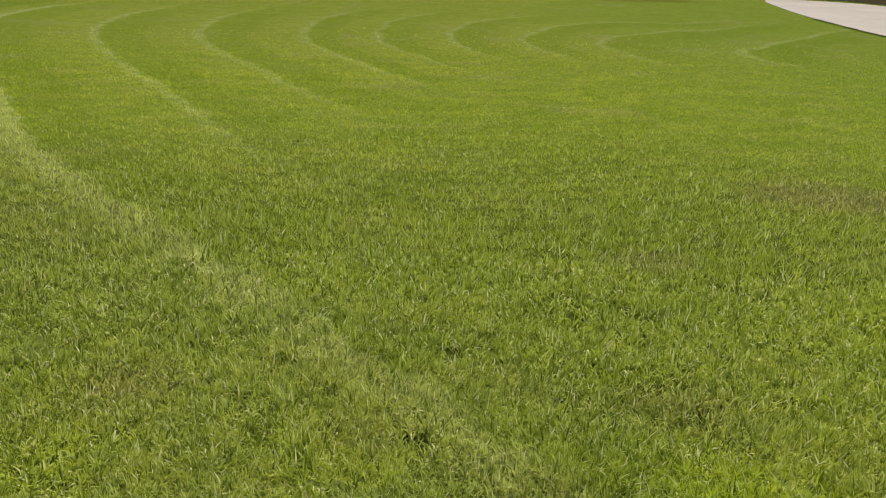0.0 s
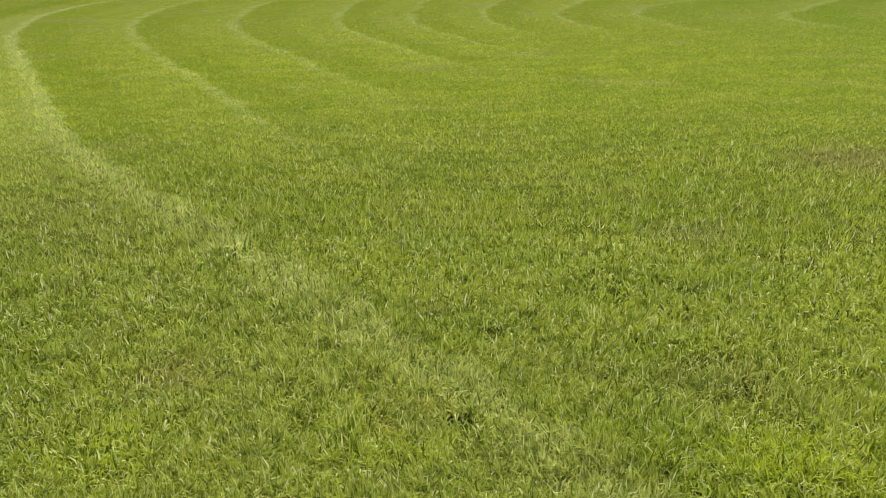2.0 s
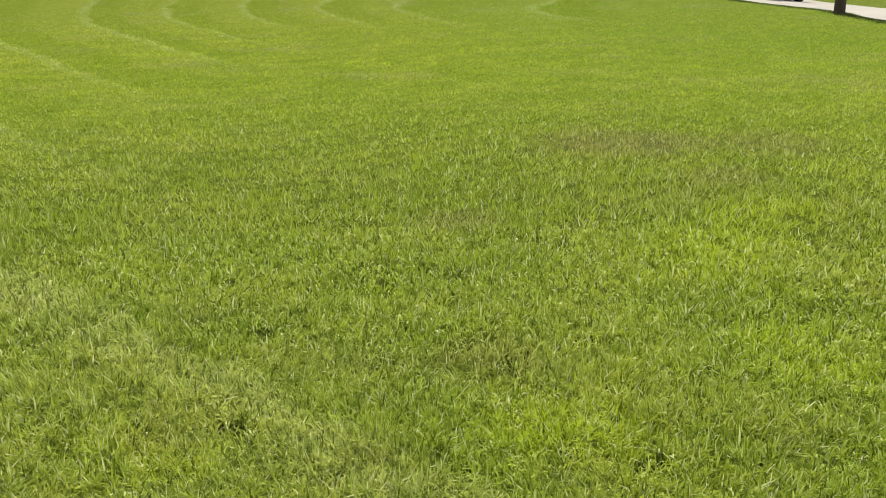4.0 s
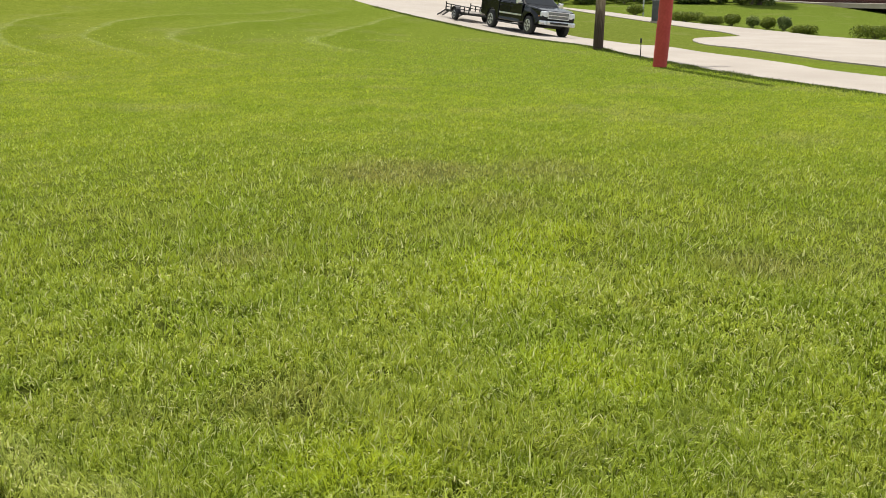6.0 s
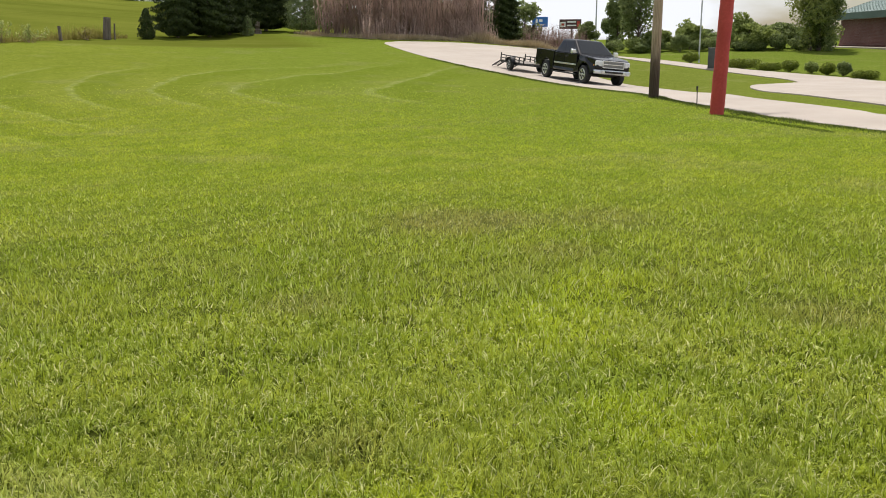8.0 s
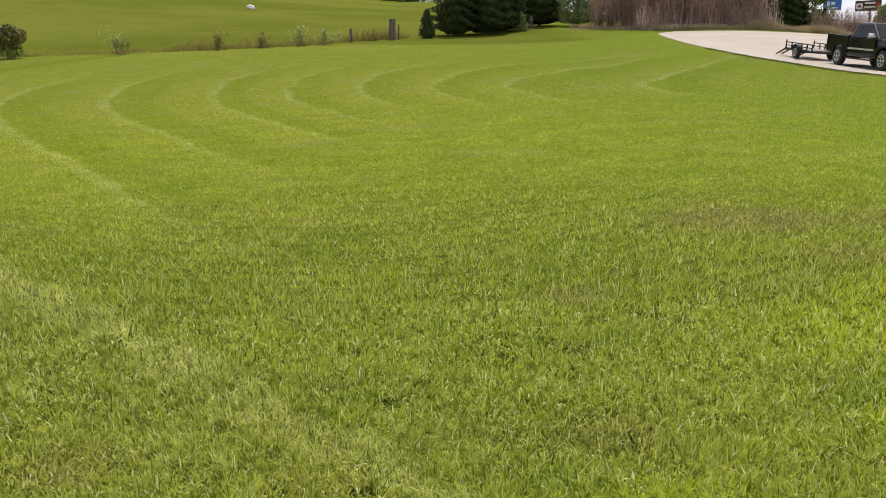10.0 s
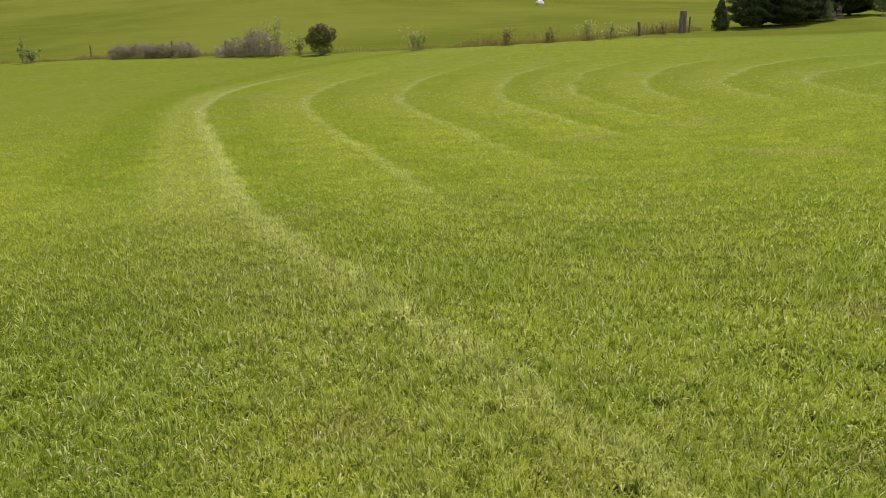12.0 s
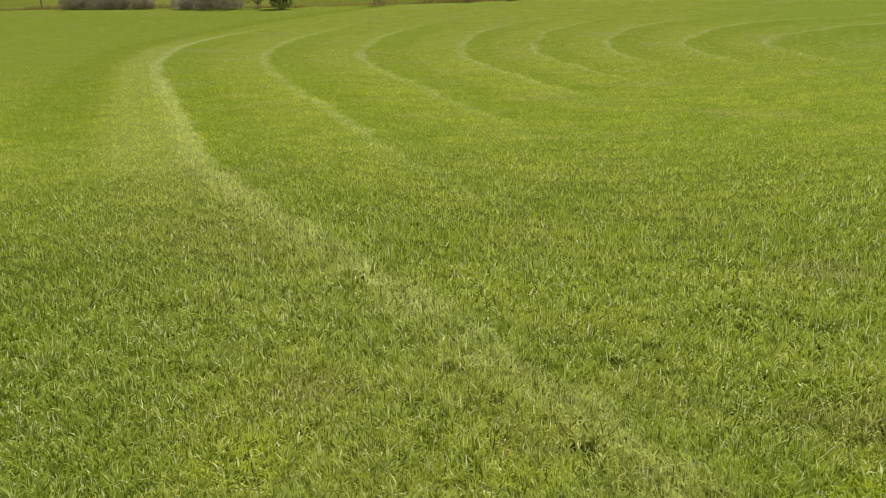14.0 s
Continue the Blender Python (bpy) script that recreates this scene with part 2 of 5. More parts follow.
        col = n.mix(n.math("MULTIPLY", n.band(rnd, 0.91, 0.94), n.math("MULTIPLY_ADD", close, 0.72, 0.03)), col, (0.780, 0.740, 0.400))
    return col, fine, clump


def lawn_blade_material():
    n = Nodes("grass_blades", 0.6, 0, 0.10)
    col, fine, clump = grass_colour(n, True)
    return n.leafy(col, 0.45)


def ground_material():
    n = Nodes("lawn_and_pasture", 0.95, 0, 0.0)
    col, fine, clump = grass_colour(n, False)
    p, x, y, z, rnd = n.place()
    tuft = n.noise(26.0, 3, 0.7)
    col = n.mix(n.math("MULTIPLY", n.band(tuft, 0.60, 0.35), 0.55), col, (0.060, 0.078, 0.008))
    # flecks of blades seen from afar
    fleck = n.noise(5.5, 4, 0.75)
    col = n.mix(n.math("MULTIPLY", n.band(fleck, 0.50, 0.34), 0.42), col, (0.078, 0.105, 0.008))
    col = n.mix(n.math("MULTIPLY", n.band(fleck, 0.54, 0.70), 0.42), col, (0.270, 0.290, 0.060))
    # thatch and soil close by, with the shade between blades put into the colour
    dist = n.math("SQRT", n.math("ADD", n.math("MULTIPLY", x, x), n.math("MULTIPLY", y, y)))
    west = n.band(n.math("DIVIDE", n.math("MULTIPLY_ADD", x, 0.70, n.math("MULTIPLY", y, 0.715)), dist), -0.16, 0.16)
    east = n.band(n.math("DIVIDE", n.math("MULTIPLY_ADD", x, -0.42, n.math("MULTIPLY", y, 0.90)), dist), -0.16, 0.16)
    thatch_shade = n.math("MULTIPLY", n.math("MULTIPLY_ADD", n.math("MULTIPLY", west, east), 0.55, 0.45), n.band(dist, 12.5, 4.0))
    col = n.mix(n.math("MULTIPLY", thatch_shade, 0.84), col, n.mix(tuft, (0.022, 0.028, 0.005), (0.075, 0.085, 0.018)))
    # unmown pasture beyond the fence
    past = n.mix(n.band(n.noise(0.035, 4, 0.6), 0.38, 0.62), (0.088, 0.106, 0.014), (0.122, 0.138, 0.022))
    past = n.mix(n.math("MULTIPLY", n.band(n.noise(0.5, 4, 0.7, stretch=(0.3, 1.6, 1)), 0.45, 0.75), 0.45), past, (0.150, 0.148, 0.034))
    edge = n.math("ADD", y, n.math("MULTIPLY", n.math("SUBTRACT", n.noise(0.25, 3), 0.5), 3.0))
    far = n.math("MULTIPLY", n.band(edge, 55.5, 57.5), n.band(x, 17.0, 13.0))
    col = n.mix(far, col, past)
    n.bump(n.math("ADD", tuft, n.math("MULTIPLY", fine, 1.5)), 0.6, 0.05)
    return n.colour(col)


M = {}
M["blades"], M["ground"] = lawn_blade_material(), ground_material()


def concrete_material():
    n = Nodes("worn_concrete", 0.85, 0, 0.25)
    f = n.math("ADD", n.math("MULTIPLY", n.noise(0.4, 5, 0.6), 0.6), n.math("MULTIPLY", n.noise(40, 2), 0.4))
    col = n.mix(n.band(f, 0.35, 0.65), (0.316, 0.271, 0.226), (0.382, 0.333, 0.283))
    col = n.mix(n.math("MULTIPLY", n.band(n.noise(0.9, 5, 0.7, stretch=(1, 0.25, 1)), 0.60, 0.78), 0.35), col, (0.235, 0.21, 0.185))
    n.bump(n.noise(60, 2), 0.15, 0.01)
    return n.colour(col)


M["concrete"] = concrete_material()

M["bark"] = two_tone("grey_brown_bark", (0.09, 0.065, 0.045), (0.17, 0.135, 0.10), 1.5, 0.9, 0, 0.6, 14, stretch=(4, 4, 0.6))
M["twig"] = two_tone("bare_brown_twigs", (0.22, 0.140, 0.105), (0.40, 0.275, 0.215), 0.8, 0.9)
M["brush"] = two_tone("reddish_brown_brush", (0.105, 0.062, 0.046), (0.230, 0.140, 0.105), 0.7, 0.9)
M["bramble"] = two_tone("dead_grey_brambles", (0.170, 0.140, 0.105), (0.42, 0.345, 0.265), 0.9, 0.9)
M["pink_brush"] = two_tone("pinkish_dry_brush", (0.36, 0.245, 0.185), (0.58, 0.43, 0.345), 0.6, 0.9)
M["dry_grass"] = two_tone("dry_tan_grass", (0.40, 0.30, 0.17), (0.58, 0.46, 0.30), 0.5, 0.9)


def leaf_material(name, dark, light, through=0.3, spec=0.1):
    n = Nodes(name, 0.55, 0, spec)
    rnd = n.place()[4]
    f = n.math("ADD", n.math("MULTIPLY", rnd, 0.6), n.math("MULTIPLY", n.noise(0.7, 3), 0.4))
    return n.leafy(n.mix(n.band(f, 0.2, 0.8, False), dark, light), through)


M["cedar"] = leaf_material("dark_cedar_sprays", (0.028, 0.042, 0.014), (0.075, 0.098, 0.030), 0.15)
M["pine"] = leaf_material("blue_green_pine_needles", (0.130, 0.175, 0.070), (0.290, 0.340, 0.150), 0.35)
M["leaf"] = leaf_material("summer_leaves", (0.140, 0.185, 0.045), (0.350, 0.400, 0.125), 0.5)
M["leaf_dark"] = leaf_material("deep_green_leaves", (0.105, 0.140, 0.046), (0.270, 0.320, 0.115), 0.46)
M["leaf_light"] = leaf_material("pale_yellow_green_leaves", (0.190, 0.230, 0.050), (0.340, 0.370, 0.110), 0.4)
M["shrub"] = leaf_material("clipped_shrub_leaves", (0.105, 0.145, 0.020), (0.260, 0.300, 0.052), 0.40)
M["bush_leaf"] = leaf_material("bronze_green_leaves", (0.050, 0.052, 0.014), (0.330, 0.300, 0.085), 0.25, 0.3)
M["leaf_pale"] = leaf_material("pale_young_leaves", (0.230, 0.275, 0.070), (0.480, 0.500, 0.190), 0.4)
# lane fringe: dark green with some of the edge's shade put into the colour
M["fringe"] = leaf_material("shade_toned_fringe_grass", (0.062, 0.088, 0.016), (0.150, 0.185, 0.040), 0.35)
M["weed"] = leaf_material("rank_weeds", (0.170, 0.155, 0.035), (0.360, 0.310, 0.095), 0.40)


def wood_pole_material():
    n = Nodes("weathered_pole_wood", 0.85, 0, 0.2)
    g = n.noise(6, 4, 0.65, n.local(), (9, 9, 0.35))
    col = n.mix(n.band(g, 0.3, 0.7), (0.26, 0.19, 0.125), (0.46, 0.36, 0.26))
    # creosote bled out of the lower length
    h = n.math("ADD", n.place()[3], n.math("MULTIPLY", g, 1.2))
    col = n.mix(n.math("MULTIPLY", n.band(h, 2.7, 1.3), 0.92), col, (0.040, 0.027, 0.020))
    n.bump(g, 0.5, 0.02)
    return n.colour(col)


M["pole"] = wood_pole_material()
M["red_paint"] = two_tone("faded_red_paint", (0.36, 0.030, 0.022), (0.50, 0.060, 0.045), 0.8, 0.6, 0, 0.4, 22)
M["black_paint"] = two_tone("glossy_black_paint", (0.006, 0.006, 0.007), (0.012, 0.012, 0.013), 0.7, 0.14, spec=0.22)
M["black_paint"].node_tree.nodes["Principled BSDF"].inputs["Coat Weight"].default_value = 0.12
M["glass"] = two_tone("tinted_window_glass", (0.008, 0.010, 0.013), (0.014, 0.017, 0.022), 0.5, 0.05, spec=0.18)
M["chrome"] = two_tone("dusty_chrome", (0.74, 0.74, 0.75), (0.86, 0.86, 0.86), 2, 0.28, 1.0)
M["grille"] = two_tone("grey_grille_mesh", (0.16, 0.16, 0.17), (0.28, 0.28, 0.29), 12, 0.35, 0.7)
M["lens"] = two_tone("clear_headlight_lens", (0.62, 0.63, 0.65), (0.80, 0.80, 0.80), 6, 0.12)
M["amber"] = two_tone("amber_lens", (0.55, 0.20, 0.03), (0.65, 0.26, 0.05), 6, 0.2)
M["rubber"] = two_tone("worn_tyre_rubber", (0.018, 0.018, 0.018), (0.038, 0.036, 0.034), 5, 0.85, 0, 0.3)
M["steel_black"] = two_tone("black_trailer_steel", (0.016, 0.016, 0.017), (0.045, 0.040, 0.037), 2.5, 0.5, 0.3)
M["deck"] = two_tone("grey_deck_boards", (0.13, 0.11, 0.09), (0.24, 0.21, 0.18), 1.5, 0.85, 0, 0.4, stretch=(1, 6, 1))
M["steel_grey"] = two_tone("galvanised_steel", (0.42, 0.43, 0.44), (0.58, 0.58, 0.58), 3, 0.45, 0.8)
M["dark_metal"] = two_tone("dark_grey_cabinet_paint", (0.055, 0.058, 0.060), (0.095, 0.098, 0.10), 2, 0.55)
M["sign_blue"] = two_tone("blue_sign_sheeting", (0.020, 0.120, 0.46), (0.035, 0.165, 0.55), 0.7, 0.4)
M["sign_white"] = two_tone("white_sign_sheeting", (0.72, 0.72, 0.72), (0.82, 0.82, 0.82), 1, 0.45)
M["bill_dark"] = two_tone("dark_maroon_board", (0.060, 0.022, 0.024), (0.10, 0.040, 0.040), 0.8, 0.5)
M["roof_green"] = two_tone("green_metal_roofing", (0.11, 0.165, 0.145), (0.16, 0.22, 0.195), 0.5, 0.42, 0.3)
M["fascia"] = two_tone("dark_green_fascia", (0.030, 0.070, 0.055), (0.045, 0.095, 0.075), 0.8, 0.5)
M["white_paint"] = two_tone("weathered_white_paint", (0.70, 0.69, 0.66), (0.82, 0.81, 0.79), 0.8, 0.7)
M["stone"] = two_tone("pale_stone", (0.66, 0.64, 0.58), (0.82, 0.80, 0.76), 2, 0.8, 0, 0.5)
M["post_wood"] = two_tone("grey_fence_post_wood", (0.10, 0.078, 0.060), (0.22, 0.18, 0.145), 3, 0.9, 0, 0.6, 10, stretch=(5, 5, 0.6))


def brick_material():
    n = Nodes("dark_red_brick", 0.85, 0, 0.2)
    v = n.local()
    t = n.tree.nodes.new("ShaderNodeTexBrick")
    t.inputs["Scale"].default_value = 1.0
    t.inputs["Brick Width"].default_value, t.inputs["Row Height"].default_value, t.inputs["Mortar Size"].default_value = 0.215, 0.075, 0.009
    t.inputs["Color1"].default_value, t.inputs["Color2"].default_value = (0.095, 0.030, 0.026, 1), (0.140, 0.052, 0.043, 1)
    t.inputs["Mortar"].default_value = (0.19, 0.16, 0.145, 1)
    m = n.tree.nodes.new("ShaderNodeMapping")
    m.inputs["Rotation"].default_value = (radians(90), 0, 0)
    n.tree.links.new(v, m.inputs[0])
    n.tree.links.new(m.outputs[0], t.inputs["Vector"])
    stain = n.noise(0.35, 4, 0.6, v)
    return n.colour(n.mix(n.math("MULTIPLY", n.band(stain, 0.4, 0.7), 0.35), t.outputs["Color"], (0.055, 0.022, 0.020)))


M["brick"] = brick_material()

# ---- building helpers ----
def finish(name, bm, material, parent=None, label="", smooth=False):
    me = bpy.data.meshes.new(name)
    bm.to_mesh(me)
    bm.free()
    if smooth:
        me.shade_smooth()
    for m in material if isinstance(material, (list, tuple)) else [material]:
        me.materials.append(m)
    ob = new(name, me)
    if parent:
        ob.parent = parent
    if label:
        ob["label"] = label
    return ob


def part(name, bm, material, parent, label="", smooth=False):
    """One mesh object under a thing or under a part."""
    return finish(name, bm, material, parent, label, smooth)


def thing(name, at, label, category, group="", kind="", turn=0.0):
    ob = new(name)
    ob.empty_display_size = 0.1
    ob.matrix_world = pose(*at, 0, 0, turn)
    return tagged(ob, label, category, group, kind)


def raw(name, verts, faces, material, smooth=False):
    me = bpy.data.meshes.new(name)
    me.from_pydata(verts, [], faces)
    me.update()
    if smooth:
        me.shade_smooth()
    me.materials.append(material)
    return new(name, me)


def box(bm, c, size, bevel=0.0, m=None):
    """A box about c, its edges rounded."""
    made = bmesh.ops.create_cube(bm, size=1.0, matrix=(m or Matrix()) @ Matrix.Translation(c) @ Matrix.Diagonal((*size, 1)))
    if bevel:
        edges = list({e for v in made["verts"] for e in v.link_edges})
        bmesh.ops.bevel(bm, geom=edges, offset=bevel, segments=2, profile=0.5, affect="EDGES")


def rod(bm, a, b, r1, r2=None, sides=10):
    """A round bar from a to b."""
    a, b = Vector(a), Vector(b)
    m = Matrix.Translation((a + b) / 2) @ (b - a).to_track_quat("Z", "Y").to_matrix().to_4x4()
    bmesh.ops.create_cone(bm, cap_ends=True, segments=sides, radius1=r1, radius2=r1 if r2 is None else r2, depth=(b - a).length, matrix=m)


def lathe(bm, profile, m, sides=24):
    """Rings of (radius, height) turned about z, then placed by m."""
    rings = [[bm.verts.new(m @ Vector((r * math.cos(k * math.tau / sides), r * math.sin(k * math.tau / sides), h))) for k in range(sides)] for r, h in profile]
    for a, b in zip(rings, rings[1:]):
        for k in range(sides):
            bm.faces.new((a[k], a[(k + 1) % sides], b[(k + 1) % sides], b[k]))
    bm.faces.new(rings[0][::-1])
    bm.faces.new(rings[-1])


def bar(bm, a, b, w, h):
    """A square bar from a to b."""
    a, b = Vector(a), Vector(b)
    d = b - a
    up = Vector((0, 0, 1)) if abs(d.normalized().z) < 0.95 else Vector((0, 1, 0))
    y = up.cross(d).normalized()
    z = d.normalized().cross(y)
    m = Matrix((d.normalized(), y, z)).transposed().to_4x4()
    bmesh.ops.create_cube(bm, size=1.0, matrix=Matrix.Translation((a + b) / 2) @ m @ Matrix.Diagonal((d.length, w, h, 1)))


# ---- the ground ----
def sstep(u):
    u = np.clip(u, 0, 1)
    return u * u * (3 - 2 * u)


def ramp(u, w):
    return 0.5 * (u + np.sqrt(u * u + w * w))


def ground(x, y):
    """Height of the ground: level lawn, a rise towards the fence and the pasture, a bank before the brick building."""
    x, y = np.asarray(x, float), np.asarray(y, float)
    z = 0.066 * (ramp(y - 32, 3) - ramp(-32.0, 3))
    z = z + 0.35 * sstep((10 - x) / 15) * sstep((y - 40) / 15) + 0.35 * sstep((-18 - x) / 20) * sstep((y - 40) / 15)
    left = sstep((16 - x) / 80)
    z = z + left * 0.075 * np.clip(y - 62, 0, 170)
    z = np.minimum(z, np.where(y > 200, 0.066 * 170 + 0.004 * (np.minimum(y, 600) - 200) + left * 13, 99))
    k = sstep((x - 24) / 25)
    z = z * (1 - k) + k * 0.012 * np.maximum(np.minimum(y, 300) - 40, 0)
    r = 0.72 * x + 0.69 * y
    z = z + 1.02 * sstep((r - 70) / 26) * sstep((x - 36) / 20)
    # the lane falls away from the lawn
    z = z - 0.17 * sstep((x - 19.4) / 2.6) * (1 - sstep((x - 22.8) / 3)) * sstep((y - 22) / 8) * (1 - sstep((y - 38) / 10))
    return z


def gz(x, y):
    return float(ground(x, y))


def axis(stops):
    """Even steps between (start, step) stops."""
    out = []
    for (a, s), (b, _) in zip(stops, stops[1:]):
        out += list(np.arange(a, b - 1e-6, s))
    return np.array(out + [stops[-1][0]])


XS = axis([(-2500, 300), (-400, 40), (-120, 8), (-40, 2), (-12, 0.5), (12, 1), (30, 2), (100, 8), (260, 40), (500, 300), (2600, 0)])
YS = axis([(-2500, 300), (-100, 20), (-20, 4), (0, 0.5), (16, 1), (90, 4), (260, 20), (500, 300), (2600, 0)])
GX, GY = np.meshgrid(XS, YS)
GZ = ground(GX, GY)
nx, ny = len(XS), len(YS)
verts = np.stack([GX, GY, GZ], -1).reshape(-1, 3)
idx = np.arange(nx * ny).reshape(ny, nx)
faces = np.stack([idx[:-1, :-1], idx[:-1, 1:], idx[1:, 1:], idx[1:, :-1]], -1).reshape(-1, 4)
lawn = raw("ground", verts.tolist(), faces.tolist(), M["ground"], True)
tagged(lawn, "mown green lawn with curved mower stripes rising to rough pasture", "lawn", kind="structure")


def smooth_line(points, step=0.8):
    """A rounded line through plan points."""
    pts = [Vector(p) for p in points]
    out = []
    for i in range(len(pts) - 1):
        p0, p1, p2, p3 = pts[max(i - 1, 0)], pts[i], pts[i + 1], pts[min(i + 2, len(pts) - 1)]
        n = max(2, int((p2 - p1).length / step))
        for k in range(n):
            t = k / n
            out.append(0.5 * ((2 * p1) + (p2 - p0) * t + (2 * p0 - 5 * p1 + 4 * p2 - p3) * t * t + (3 * p1 - p0 - 3 * p2 + p3) * t ** 3))
    return out + [pts[-1]]


def slab(name, left, right, rise, label, category, across=6):
    """A paved strip between two edges, thick enough to sink into the ground."""
    n = 90

    def even(line):
        line = smooth_line(line)
        d = np.cumsum([0] + [(b - a).length for a, b in zip(line, line[1:])])
        s = np.linspace(0, d[-1], n)
        return np.stack([np.interp(s, d, [p.x for p in line]), np.interp(s, d, [p.y for p in line])], 1)

    a, b = even(left), even(right)
    vs, fs = [], []
    for i in range(n):
        for k in range(across + 1):
            q = a[i] + (b[i] - a[i]) * k / across
            vs.append((q[0], q[1], gz(*q) + rise))
        for q in (a[i], b[i]):
            vs.append((q[0], q[1], gz(*q) - 0.25))
    w = across + 3
    for i in range(n - 1):
        o = i * w
        for k in range(across):
            fs.append((o + k, o + w + k, o + w + k + 1, o + k + 1))
        fs.append((o + across + 1, o + w + across + 1, o + w, o))
        fs.append((o + across, o + w + across, o + w + across + 2, o + across + 2))
    ob = raw(name, vs, fs, M["concrete"])
    return tagged(ob, label, category, kind="structure")


ROAD_NEAR = [(11.0, -14), (13.0, 2), (14.18, 11.9), (14.45, 14.6), (14.9, 16.6), (15.6, 19.0), (16.8, 22.4), (18.0, 25.9), (18.45, 30.4), (18.5, 35.5), (18.4, 41.1), (18.75, 49.9), (20.2, 60.3), (21.4, 62.0)]
ROAD_FAR = [(14.2, -14), (16.3, 2), (17.4, 14.6), (18.0, 16.3), (18.8, 18.9), (19.5, 22.0), (20.4, 24.3), (21.5, 27.3), (22.3, 30.2), (22.4, 34), (24.5, 41), (31, 51), (31, 59), (22.2, 62.7)]
slab("road", ROAD_NEAR, ROAD_FAR, 0.015, "pale worn concrete lane widening into a turning pad", "road")
DRIVE_NEAR = [(15.5, -8), (18.4, 8), (20.0, 16.9), (20.6, 18.7), (21.8, 22.0), (22.7, 24.2), (23.9, 26.9), (25.4, 29.0), (28.5, 29.5)]
DRIVE_FAR = [(32, -8), (32.5, 12), (32.9, 24), (32.9, 28.0), (33.2, 30.0), (33.6, 31.0), (34.2, 32.0), (34.4, 32.6), (34.6, 33.0)]
slab("driveway", DRIVE_NEAR, DRIVE_FAR, 0.035, "pale concrete driveway apron beside the brick building", "driveway", 10)
LANE_NEAR = [(27.6, 28.3), (30.0, 31.9), (30.5, 34.5), (30.8, 38), (31.3, 43), (32.0, 48), (36, 62), (44, 84), (60, 120)]
LANE_FAR = [(33.2, 30.0), (34.3, 33.0), (34.4, 36.5), (34.0, 39.5), (34.6, 44), (36.2, 49.5), (41.5, 62), (49, 84), (65, 120)]
slab("lane", LANE_NEAR, LANE_FAR, 0.03, "narrow pale concrete lane running past the clipped shrubs", "lane")


# ---- grass ----
def mesh_from_arrays(name, verts, tris, material):
    me = bpy.data.meshes.new(name)
    nv, nt = len(verts), len(tris)
    me.vertices.add(nv)
    me.vertices.foreach_set("co", verts.astype(np.float32).ravel())
    me.loops.add(nt * 3)
    me.loops.foreach_set("vertex_index", tris.astype(np.int32).ravel())
    me.polygons.add(nt)
    me.polygons.foreach_set("loop_start", np.arange(0, nt * 3, 3, dtype=np.int32))
    me.update(calc_edges=True)
    me.materials.append(material)
    return new(name, me)


def field(rng, cell, x, y):
    """Smooth chance over the plan, 0 to 1, in cells of that many metres."""
    g = rng.random((256, 256))
    u, v = x / cell + 1000, y / cell + 1000
    i, j = np.floor(u).astype(int), np.floor(v).astype(int)
    a, b = sstep(u - i), sstep(v - j)
    i, j = i % 255, j % 255
    return (g[i, j] * (1 - a) + g[i + 1, j] * a) * (1 - b) + (g[i, j + 1] * (1 - a) + g[i + 1, j + 1] * a) * b


def road_edge(y):
    return np.interp(y, [p[1] for p in ROAD_NEAR], [p[0] for p in ROAD_NEAR])


def seam_offset(x, y):
    """How far a place is from the outermost mower round."""
    v = 39.0 - y
    g = np.where(v > 0, 0.62 * (np.sqrt(v * v + 64) - 8), 0) + np.maximum(-v, 0) ** 2 * 0.03
    return x + 18.5 - g - 0.14 * np.maximum(9 - y, 0)


